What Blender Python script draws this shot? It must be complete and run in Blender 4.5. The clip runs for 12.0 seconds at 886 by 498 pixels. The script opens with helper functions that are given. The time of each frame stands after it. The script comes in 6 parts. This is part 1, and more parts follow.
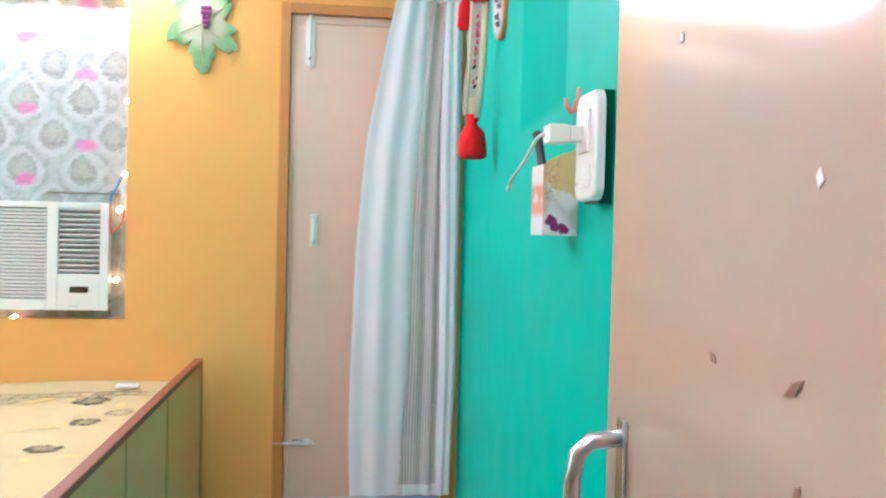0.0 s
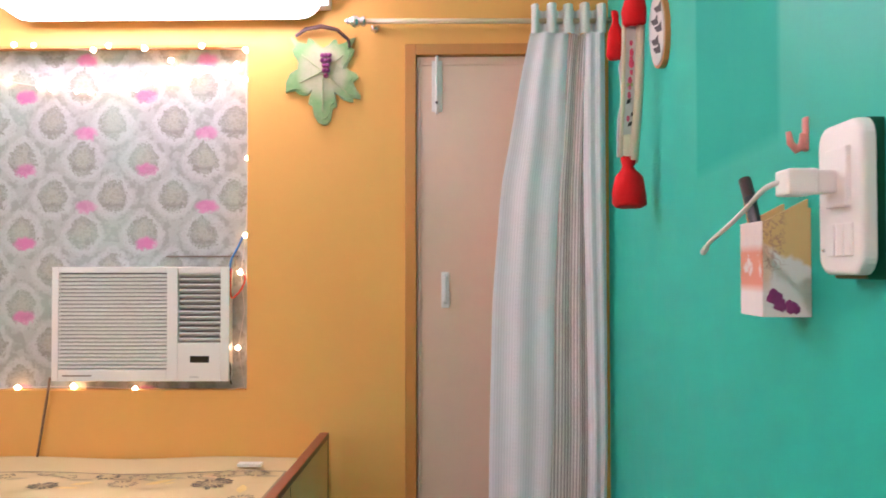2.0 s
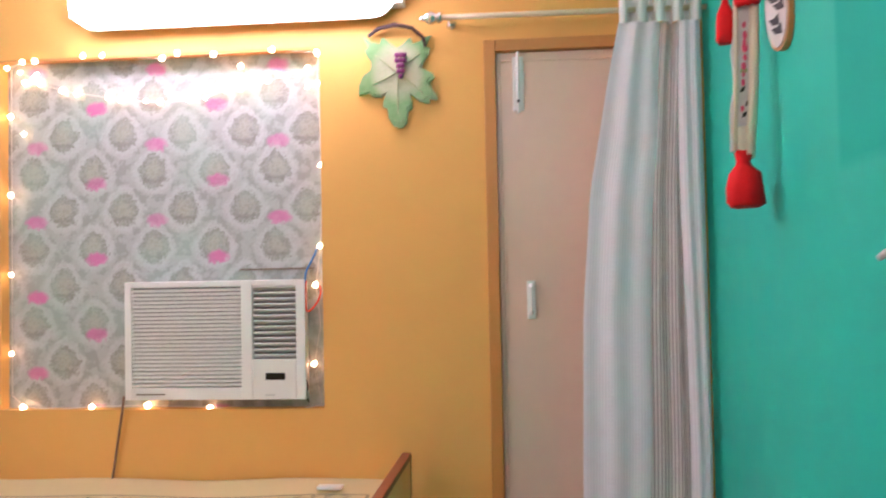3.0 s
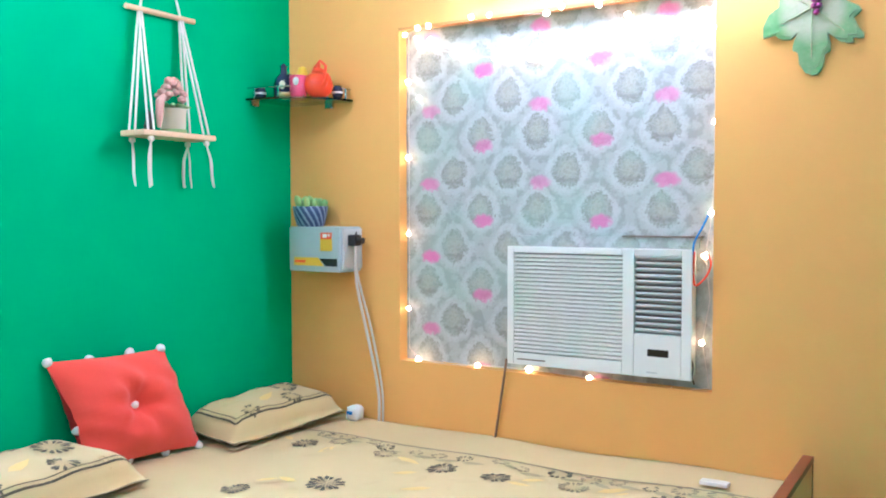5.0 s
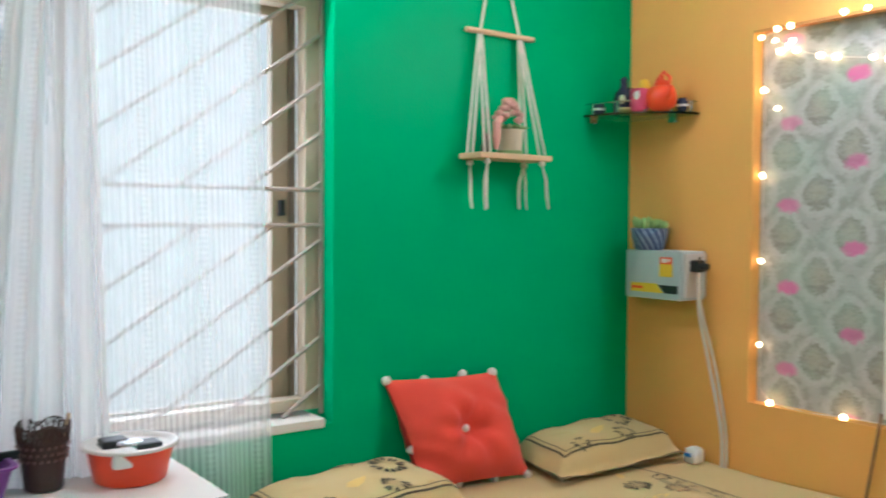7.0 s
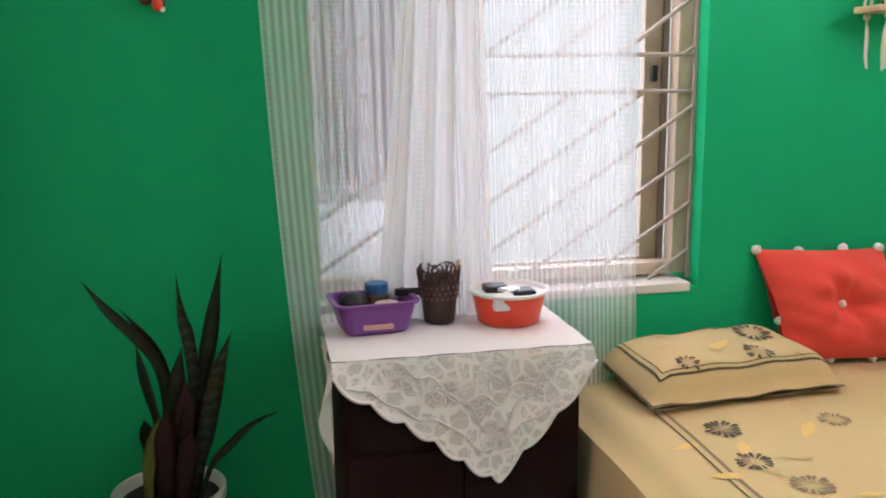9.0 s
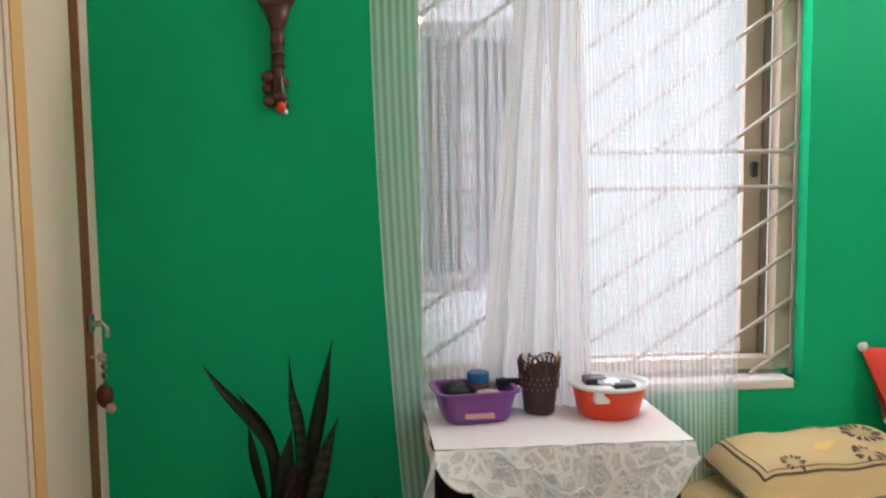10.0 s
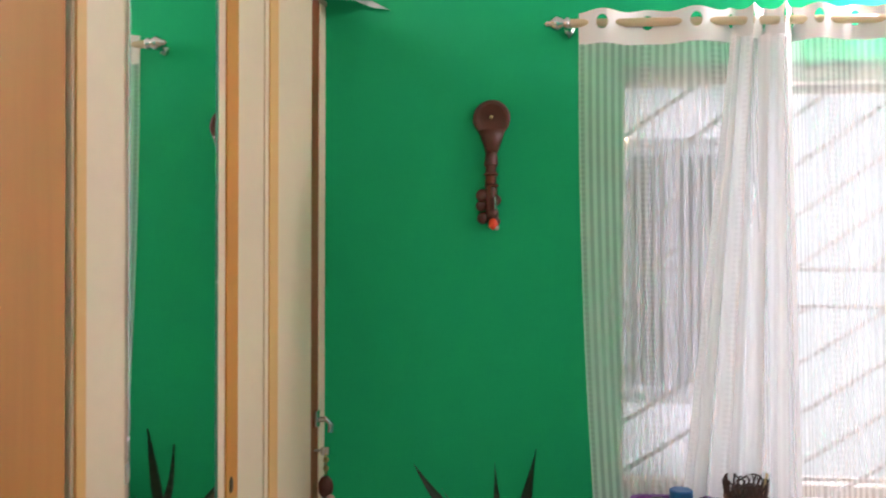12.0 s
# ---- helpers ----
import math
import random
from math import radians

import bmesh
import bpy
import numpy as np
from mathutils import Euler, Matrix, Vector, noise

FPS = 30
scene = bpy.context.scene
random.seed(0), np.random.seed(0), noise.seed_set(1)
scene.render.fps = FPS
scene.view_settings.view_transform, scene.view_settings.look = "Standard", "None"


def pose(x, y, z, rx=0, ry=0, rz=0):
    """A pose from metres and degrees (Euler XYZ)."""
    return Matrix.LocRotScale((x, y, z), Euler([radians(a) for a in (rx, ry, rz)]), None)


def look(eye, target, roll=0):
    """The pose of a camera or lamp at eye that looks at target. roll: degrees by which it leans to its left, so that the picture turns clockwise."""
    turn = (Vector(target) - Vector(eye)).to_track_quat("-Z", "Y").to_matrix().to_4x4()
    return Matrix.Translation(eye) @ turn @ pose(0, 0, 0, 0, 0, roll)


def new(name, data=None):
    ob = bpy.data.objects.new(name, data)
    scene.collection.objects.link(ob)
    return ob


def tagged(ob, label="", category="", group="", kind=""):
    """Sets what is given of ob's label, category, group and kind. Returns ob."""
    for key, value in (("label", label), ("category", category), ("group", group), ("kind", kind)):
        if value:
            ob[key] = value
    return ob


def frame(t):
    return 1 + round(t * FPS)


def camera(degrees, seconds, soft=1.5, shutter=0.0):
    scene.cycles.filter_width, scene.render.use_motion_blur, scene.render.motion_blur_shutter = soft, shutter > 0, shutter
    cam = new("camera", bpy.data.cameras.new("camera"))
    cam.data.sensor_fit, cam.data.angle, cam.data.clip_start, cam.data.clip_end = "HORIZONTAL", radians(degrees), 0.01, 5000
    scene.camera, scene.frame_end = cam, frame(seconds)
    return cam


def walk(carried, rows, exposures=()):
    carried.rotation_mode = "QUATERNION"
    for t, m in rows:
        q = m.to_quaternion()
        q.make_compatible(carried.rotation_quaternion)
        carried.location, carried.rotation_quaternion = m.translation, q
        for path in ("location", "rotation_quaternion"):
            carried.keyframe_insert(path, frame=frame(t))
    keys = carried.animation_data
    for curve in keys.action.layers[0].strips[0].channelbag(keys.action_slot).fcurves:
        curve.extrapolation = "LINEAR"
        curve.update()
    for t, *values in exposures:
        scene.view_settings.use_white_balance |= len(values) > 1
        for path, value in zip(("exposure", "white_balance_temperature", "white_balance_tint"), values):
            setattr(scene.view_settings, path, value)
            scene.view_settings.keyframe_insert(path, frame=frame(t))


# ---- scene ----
cam = camera(54.0, 12.0, soft=1.8, shutter=0.3)
PATH = [
    (0, (0.065, -0.457, 1.148), (0.304, 1.529, 1.101), 1.4),
    (0.5, (0.016, -0.338, 1.174), (0.43, 1.618, 1.21), 0.3),
    (1, (0.002, -0.267, 1.195), (0.326, 1.706, 1.249), -0.4),
    (1.5, (0.033, -0.164, 1.205), (0.154, 1.827, 1.35), -0.4),
    (2, (0.027, -0.098, 1.204), (-0.017, 1.901, 1.251), -0.1),
    (2.5, (0.02, 0.017, 1.222), (-0.077, 2.011, 1.34), -0.5),
    (3, (-0.058, 0.084, 1.216), (-0.244, 2.075, 1.279), -1.1),
    (3.3, (-0.149, 0.133, 1.247), (-0.432, 2.113, 1.239), -1.4),
    (3.5, (-0.04, 0.13, 1.254), (-0.504, 2.076, 1.272), -1.7),
    (3.7, (0.004, 0.174, 1.255), (-0.607, 2.077, 1.323), -1.6),
    (5.3, (-0.088, 0.335, 1.344), (-1.151, 2.022, 1.196), -0.2),
    (5.5, (-0.102, 0.348, 1.327), (-1.153, 2.038, 1.131), -0.1),
    (6, (-0.126, 0.383, 1.352), (-1.215, 2.05, 1.156), -0.9),
    (6.5, (-0.16, 0.412, 1.375), (-1.517, 1.878, 1.286), -0.3),
    (6.8, (-0.183, 0.498, 1.418), (-1.708, 1.789, 1.332), -0.6),
    (7, (-0.18, 0.475, 1.393), (-1.79, 1.659, 1.324), 0.4),
    (7.2, (-0.167, 0.513, 1.364), (-1.873, 1.554, 1.289), 0.0),
    (7.5, (-0.168, 0.496, 1.378), (-1.971, 1.354, 1.248), 0.3),
    (7.6, (-0.161, 0.502, 1.387), (-1.986, 1.307, 1.238), 0.2),
    (7.7, (-0.14, 0.502, 1.388), (-1.982, 1.262, 1.219), -0.1),
    (9.3, (-0.051, 0.455, 1.409), (-1.992, 0.776, 1.046), -0.4),
    (9.5, (-0.034, 0.438, 1.413), (-1.987, 0.716, 1.08), -0.3),
    (10, (-0.001, 0.424, 1.445), (-1.983, 0.616, 1.256), -0.6),
    (10.5, (0.033, 0.411, 1.501), (-1.961, 0.525, 1.415), -0.7),
    (11, (0.061, 0.392, 1.521), (-1.938, 0.422, 1.524), 0.5),
    (11.5, (0.083, 0.398, 1.538), (-1.914, 0.301, 1.586), 0.3),
    (12, (0.114, 0.372, 1.548), (-1.872, 0.136, 1.542), 0.2),
]
LOOKS = [(0, 1.17, 5270, 18), (1.0, 0.95, 5470, 29), (1.5, 0.69, 5820, 33), (2.0, 0.66, 6120, 37), (2.5, 0.7, 6070, 42), (3.0, 0.54, 5970, 35), (3.6, 0.54, 6070, 39), (5.3, 0.97, 4690, 13), (6.2, 0.86, 4690, 11), (7.0, 0.23, 5720, 12), (7.7, 0.04, 6070, 21), (9.3, 0.27, 6200, 25), (10.0, 0.27, 6150, 23), (10.5, 0.11, 6250, 31), (11.0, 0.13, 6250, 30), (11.5, 0.35, 6150, 18), (12.0, 0.4, 6330, 25)]
walk(cam, [(t, look(eye, target, roll)) for t, eye, target, roll in PATH], LOOKS)



# ---- light ----
world = bpy.data.worlds.new("world")
scene.world = world
world.use_nodes = True
wn, wl = world.node_tree.nodes, world.node_tree.links
sky = wn.new("ShaderNodeTexSky")
sky.sky_type, sky.sun_disc = "NISHITA", False
sky.sun_elevation, sky.sun_rotation = radians(40), radians(200)
wl.new(sky.outputs[0], wn["Background"].inputs[0])
wn["Background"].inputs[1].default_value = 0.1

TUBE_GLOW = 24.5
LAMP_GLOW = 430.0
DOOR_FILL_GLOW = 480.0
BULB_GLOW = 13.0
DAY_GLOW = 0.45

daylight = bpy.data.lights.new("daylight", "AREA")
daylight.shape, daylight.size, daylight.size_y, daylight.energy = "RECTANGLE", 1.15, 1.25, 11.0
daylight.color = (0.95, 0.97, 1.0)
new("daylight", daylight).matrix_world = look((-2.95, 1.2, 1.45), (0, 1.2, 1.35))


# ---- materials ----
class Ex:
    """A value in a node tree, for writing shader arithmetic plainly."""

    def __init__(self, tree, sock):
        self.tree, self.sock = tree, sock

    def op(self, kind, *others, clamp=False):
        n = self.tree.nodes.new("ShaderNodeMath")
        n.operation, n.use_clamp = kind, clamp
        for k, v in enumerate((self, *others)):
            if isinstance(v, Ex):
                self.tree.links.new(v.sock, n.inputs[k])
            else:
                n.inputs[k].default_value = v
        return Ex(self.tree, n.outputs[0])

    def __add__(self, o):
        return self.op("ADD", o)

    def __sub__(self, o):
        return self.op("SUBTRACT", o)

    def __mul__(self, o):
        return self.op("MULTIPLY", o)

    def cos(self):
        return self.op("COSINE")

    def above(self, edge, soft=0.02):
        n = self.tree.nodes.new("ShaderNodeMapRange")
        self.tree.links.new(self.sock, n.inputs[0])
        n.inputs[1].default_value, n.inputs[2].default_value = edge - soft, edge + soft
        return Ex(self.tree, n.outputs[0])


class Mat:
    def __init__(self, name, col, rough=0.6, metal=0.0):
        self.mat = bpy.data.materials.new(name)
        self.mat.use_nodes = True
        self.tree = self.mat.node_tree
        self.b = self.tree.nodes["Principled BSDF"]
        self.out = self.tree.nodes["Material Output"]
        self.b.inputs["Base Color"].default_value = (*col, 1)
        self.b.inputs["Roughness"].default_value = rough
        self.b.inputs["Metallic"].default_value = metal
        self.col = None
        self.base = col

    def node(self, kind):
        return self.tree.nodes.new(kind)

    def link(self, a, b):
        self.tree.links.new(a.sock if isinstance(a, Ex) else a, b)

    def coord(self, which="Object"):
        if which == "World":
            return self.node("ShaderNodeNewGeometry").outputs["Position"]
        return self.node("ShaderNodeTexCoord").outputs[which]

    def split(self, vec):
        n = self.node("ShaderNodeSeparateXYZ")
        self.link(vec, n.inputs[0])
        return [Ex(self.tree, o) for o in n.outputs]

    def noise(self, vec, scale, detail=3.0, rough=0.55, stretch=None):
        if stretch:
            m = self.node("ShaderNodeMapping")
            m.inputs["Scale"].default_value = stretch
            self.link(vec, m.inputs[0])
            vec = m.outputs[0]
        n = self.node("ShaderNodeTexNoise")
        n.inputs["Scale"].default_value, n.inputs["Detail"].default_value, n.inputs["Roughness"].default_value = scale, detail, rough
        self.link(vec, n.inputs["Vector"])
        return Ex(self.tree, n.outputs[0])

    def mix(self, fac, col, base=None, kind="MIX"):
        """Lays col over the colour so far by fac."""
        n = self.node("ShaderNodeMix")
        n.data_type, n.blend_type = "RGBA", kind
        self.link(fac, n.inputs[0])
        if self.col is None:
            n.inputs[6].default_value = (*(base or self.base), 1)
        else:
            self.link(self.col, n.inputs[6])
        n.inputs[7].default_value = (*col, 1)
        self.col = n.outputs[2]
        self.link(self.col, self.b.inputs["Base Color"])
        return self

    def bump(self, height, strength=0.2, distance=0.002):
        n = self.node("ShaderNodeBump")
        n.inputs["Strength"].default_value, n.inputs["Distance"].default_value = strength, distance
        self.link(height, n.inputs["Height"])
        self.link(n.outputs[0], self.b.inputs["Normal"])
        return self

    def rough(self, value):
        self.link(value, self.b.inputs["Roughness"])
        return self


def worn(name, col, rough=0.6, scale=40, vary=0.18, metal=0.0, bump=0.15, stretch=None):
    """A surface with grain and broader stains."""
    m = Mat(name, col, rough, metal)
    p = m.coord("World")
    fine, broad = m.noise(p, scale, 4, 0.6, stretch), m.noise(p, scale / 9, 3, 0.5, stretch)
    m.mix(fine.above(0.55, 0.2) * vary, tuple(c * 0.72 for c in col))
    m.mix(broad.above(0.58, 0.15) * vary, tuple(min(1, c * 1.15 + 0.02) for c in col))
    m.bump(fine, bump, 0.002)
    m.rough(broad * 0.2 + (rough - 0.1))
    return m.mat


def wall_paint(name, col, rough, patch=None, shine=0.5):
    m = Mat(name, col, rough)
    m.b.inputs["Specular IOR Level"].default_value = shine
    p = m.coord("World")
    blot, roll = m.noise(p, 1.6, 4, 0.6), m.noise(p, 9, 3, 0.5)
    m.mix(blot.above(0.55, 0.18) * 0.25, tuple(c * 0.86 for c in col))
    m.mix(roll.above(0.6, 0.1) * 0.12, tuple(min(1, c * 1.1 + 0.015) for c in col))
    m.bump(roll, 0.02, 0.001)
    gloss = roll * 0.16 + (rough - 0.08)
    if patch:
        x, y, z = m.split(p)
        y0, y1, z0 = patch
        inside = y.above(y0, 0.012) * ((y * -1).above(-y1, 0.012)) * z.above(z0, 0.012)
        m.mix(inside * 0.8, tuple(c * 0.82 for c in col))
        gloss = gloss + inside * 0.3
    m.rough(gloss)
    return m.mat


def banded_leaf():
    """Dark leaf with wavy grey-green cross bands."""
    m = Mat("banded_snake_leaf", (0.028, 0.042, 0.020), 0.4)
    pos = m.coord("World")
    x, y, z = m.split(pos)
    n, fine = m.noise(pos, 45, 3, 0.6), m.noise(pos, 180, 2)
    band = ((z + (n - 0.5) * 0.05) * (2 * math.pi / 0.034)).cos().above(0.35, 0.3)
    m.mix(band * 0.55, (0.10, 0.12, 0.075))
    m.mix(fine.above(0.6, 0.1) * 0.3, (0.05, 0.035, 0.025))
    m.bump(fine, 0.15, 0.002)
    return m.mat


YELLOW = wall_paint("yellow_wall_paint", (0.83, 0.435, 0.115), 0.5, shine=0.2)
GREEN = wall_paint("green_wall_paint", (0.001, 0.42, 0.165), 0.40, shine=0.06)
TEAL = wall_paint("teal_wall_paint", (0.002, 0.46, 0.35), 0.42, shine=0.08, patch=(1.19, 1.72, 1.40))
CEILING = worn("ceiling_white", (0.8, 0.79, 0.76), 0.9, 30, 0.08)
OCHRE = worn("ochre_paint", (0.58, 0.24, 0.05), 0.45, 60, 0.2)
OCHRE_LIGHT = worn("light_ochre_beading", (0.72, 0.42, 0.16), 0.4, 60, 0.2, stretch=(1, 1, 0.1))
DOOR_PINK = worn("beige_pink_gloss_paint", (0.74, 0.52, 0.39), 0.33, 25, 0.1, bump=0.05)
CREAM_PAINT = worn("cream_gloss_paint", (0.76, 0.62, 0.47), 0.38, 25, 0.12, bump=0.06)
BROWN_WOOD = worn("red_brown_wood", (0.25, 0.06, 0.018), 0.45, 50, 0.35, stretch=(1, 1, 0.08))
TAN_WOOD = worn("tan_wood_laminate", (0.52, 0.22, 0.06), 0.4, 50, 0.35, stretch=(1, 1, 0.06))
PALE_WOOD = worn("pale_pine", (0.66, 0.46, 0.27), 0.6, 60, 0.3, stretch=(0.2, 1, 1))
DARK_WOOD = worn("dark_brown_wood", (0.014, 0.0035, 0.0025), 0.75, 60, 0.4)
DARK_WOOD.node_tree.nodes["Principled BSDF"].inputs["Specular IOR Level"].default_value = 0.15
LAMINATE = worn("cream_laminate", (0.78, 0.39, 0.14), 0.45, 40, 0.15)
WHITE_PLASTIC = worn("white_plastic", (0.78, 0.77, 0.73), 0.4, 30, 0.06, bump=0.03)
GREY_PLASTIC = worn("grey_plastic", (0.56, 0.56, 0.54), 0.45, 30, 0.06, bump=0.03)
FILTER_GREY = worn("filter_mesh_grey", (0.20, 0.19, 0.18), 0.7, 60, 0.2)
DARK_PLASTIC = worn("black_plastic", (0.012, 0.012, 0.013), 0.4, 40, 0.2)
VENT_SHADE = worn("vent_shadow_brown", (0.14, 0.10, 0.075), 0.7, 40, 0.2)
STEEL = worn("polished_steel", (0.62, 0.62, 0.63), 0.25, 60, 0.2, metal=1.0, bump=0.03)
BRASS = worn("pale_brass", (0.75, 0.58, 0.30), 0.32, 60, 0.2, metal=1.0, bump=0.03)
ROD_PAINT = worn("cream_rod_enamel", (0.66, 0.53, 0.34), 0.35, 60, 0.2)
GRILLE = worn("beige_grille_enamel", (0.38, 0.33, 0.27), 0.5, 50, 0.3)
FRAME_BEIGE = worn("beige_window_frame", (0.60, 0.50, 0.37), 0.5, 40, 0.25)
SASH = worn("tan_aluminium", (0.40, 0.32, 0.22), 0.45, 40, 0.2)
FRAME_BROWN = worn("brown_aluminium", (0.20, 0.155, 0.11), 0.45, 40, 0.2)
SILL = worn("white_marble_sill", (0.72, 0.69, 0.64), 0.4, 20, 0.2)
STAB_GREY = worn("blue_grey_casing", (0.42, 0.50, 0.53), 0.45, 40, 0.1, bump=0.03)
ORANGE = worn("orange_sticker", (0.85, 0.10, 0.02), 0.5, 40, 0.1)
BOX_GREEN = worn("dark_green_gloss_paint", (0.004, 0.075, 0.035), 0.2, 30, 0.3)
STICKER_YELLOW = worn("yellow_sticker", (0.80, 0.52, 0.03), 0.5, 40, 0.1)
RED = worn("red_plastic", (0.80, 0.062, 0.012), 0.35, 40, 0.12, bump=0.04)
RED_FELT = worn("red_felt", (0.74, 0.006, 0.005), 0.95, 150, 0.3, bump=0.4)
CREAM_FELT = worn("cream_felt", (0.72, 0.62, 0.45), 0.9, 150, 0.2, bump=0.4)
GREY_PRINT = worn("grey_print_cloth", (0.55, 0.53, 0.50), 0.85, 30, 0.9)
BLACK_PRINT = worn("black_print", (0.02, 0.018, 0.018), 0.7, 60, 0.3)
PINK = worn("pink_plastic", (0.72, 0.24, 0.20), 0.4, 40, 0.1)
PINK_FLOWER = worn("dusty_pink_petals", (0.62, 0.34, 0.29), 0.8, 60, 0.4)
PURPLE = worn("purple_plastic", (0.20, 0.055, 0.28), 0.35, 40, 0.12, bump=0.03)
BLUE = worn("blue_plastic_cap", (0.012, 0.10, 0.27), 0.35, 40, 0.12)
BLUE_WIRE = worn("blue_wire", (0.02, 0.22, 0.62), 0.4, 40, 0.1)
BROWN_METAL = worn("dark_brown_metal", (0.05, 0.022, 0.016), 0.42, 60, 0.3)
BRONZE_LIGHT = worn("worn_bronze_highlight", (0.22, 0.12, 0.10), 0.4, 60, 0.3)
KEY_BROWN = worn("carved_brown_lacquer", (0.085, 0.018, 0.010), 0.35, 90, 0.5, bump=0.5)
ROPE = worn("cotton_rope", (0.72, 0.68, 0.60), 0.95, 220, 0.35, bump=0.6)
WHITE_CLOTH = worn("white_cotton", (0.80, 0.79, 0.77), 0.9, 300, 0.08, bump=0.25)
POMPOM = worn("white_pompom", (0.82, 0.79, 0.75), 1.0, 240, 0.2, bump=0.9)
LEAF_DARK = worn("snake_plant_green", (0.030, 0.045, 0.020), 0.42, 70, 0.7, stretch=(1, 1, 2.5), bump=0.1)
LEAF_BAND = banded_leaf()
LEAF_LIGHT = worn("yellow_green_leaf", (0.30, 0.33, 0.08), 0.45, 70, 0.6, stretch=(1, 1, 2.5))
LEAF_RED = worn("maroon_leaf", (0.055, 0.018, 0.018), 0.45, 70, 0.5)
SUCCULENT = worn("pale_green_succulent", (0.30, 0.48, 0.16), 0.55, 70, 0.3)
SOIL = worn("dark_soil", (0.03, 0.02, 0.014), 0.95, 90, 0.5, bump=0.6)
CERAMIC = worn("white_ceramic", (0.74, 0.72, 0.69), 0.3, 30, 0.08)
BEIGE_CERAMIC = worn("beige_ceramic", (0.70, 0.62, 0.48), 0.5, 30, 0.1)
PAPER = worn("white_paper", (0.8, 0.79, 0.78), 0.8, 30, 0.1)
DARK_BLUE = worn("dark_blue_glaze", (0.012, 0.02, 0.055), 0.25, 40, 0.3)
HOT_PINK = worn("deep_pink_glaze", (0.62, 0.06, 0.14), 0.3, 40, 0.2)
STONE_FLOOR = worn("pale_floor_tile", (0.55, 0.50, 0.44), 0.35, 12, 0.25, bump=0.03)
CABLE_WHITE = worn("white_cable", (0.70, 0.66, 0.60), 0.5, 60, 0.1)
CABLE_BROWN = worn("brown_cable", (0.22, 0.12, 0.07), 0.5, 60, 0.2)
GREEN_GLAZE = worn("leaf_green_glaze", (0.24, 0.38, 0.13), 0.3, 25, 0.5)
CREAM_GLAZE = worn("cream_green_glaze", (0.40, 0.46, 0.24), 0.3, 22, 0.6)
GRAPE = worn("grape_purple_glaze", (0.26, 0.035, 0.16), 0.3, 60, 0.3)


def blue_stripes():
    m = Mat("blue_striped_glaze", (0.03, 0.06, 0.16), 0.3)
    x, y, z = m.split(m.coord("World"))
    ang = (y - 3.08).op("ARCTAN2", x + 2.39) + z * 9.0
    n = m.noise(m.coord("World"), 90, 2)
    m.mix(((ang * 16).cos() + (n - 0.5) * 2.4).above(0.35, 0.3) * 0.6, (0.40, 0.50, 0.62))
    return m.mat


BLUE_STRIPE = blue_stripes()


def glowing(name, col, strength):
    m = bpy.data.materials.new(name)
    m.use_nodes = True
    b = m.node_tree.nodes["Principled BSDF"]
    b.inputs["Base Color"].default_value = (0.8, 0.8, 0.8, 1)
    b.inputs["Emission Color"].default_value = (*col, 1)
    b.inputs["Emission Strength"].default_value = strength
    return m


TUBE_LIT = glowing("tube_glare_glow", (1.0, 0.89, 0.94), TUBE_GLOW)
BULB_LIT = glowing("lit_warm_bulb", (1.0, 0.66, 0.34), BULB_GLOW)
DAY_WHITE = glowing("bright_day", (1.0, 0.97, 0.95), DAY_GLOW)


def translucent(name, col, share):
    """Milky sheet that lets part of the daylight through."""
    m = Mat(name, col, 0.5)
    light, both = m.node("ShaderNodeBsdfTranslucent"), m.node("ShaderNodeMixShader")
    light.inputs[0].default_value = (*col, 1)
    n = m.noise(m.coord("World"), 12, 3, 0.5)
    m.mix(n.above(0.6, 0.1) * 0.15, tuple(c * 0.85 for c in col))
    both.inputs[0].default_value = share
    m.link(m.b.outputs[0], both.inputs[1])
    m.link(light.outputs[0], both.inputs[2])
    m.link(both.outputs[0], m.out.inputs[0])
    return m.mat


WHITE_PANE = translucent("milky_window_pane", (0.88, 0.88, 0.90), 0.45)
PANEL_GREY = translucent("pale_grey_panel", (0.84, 0.84, 0.85), 0.75)
RIB_GREY = translucent("grey_panel_rib", (0.26, 0.26, 0.28), 0.2)
DISPLAY = worn("dark_display", (0.025, 0.02, 0.012), 0.2, 40, 0.2)


def mirror_glass():
    m = Mat("mirror", (0.80, 0.88, 0.83), 0.015, 1.0)
    return m.mat


MIRROR = mirror_glass()


def clear_glass():
    m = Mat("clear_glass", (0.75, 0.88, 0.82), 0.04)
    m.b.inputs["Transmission Weight"].default_value = 1.0
    m.b.inputs["IOR"].default_value = 1.45
    return m.mat


GLASS = clear_glass()


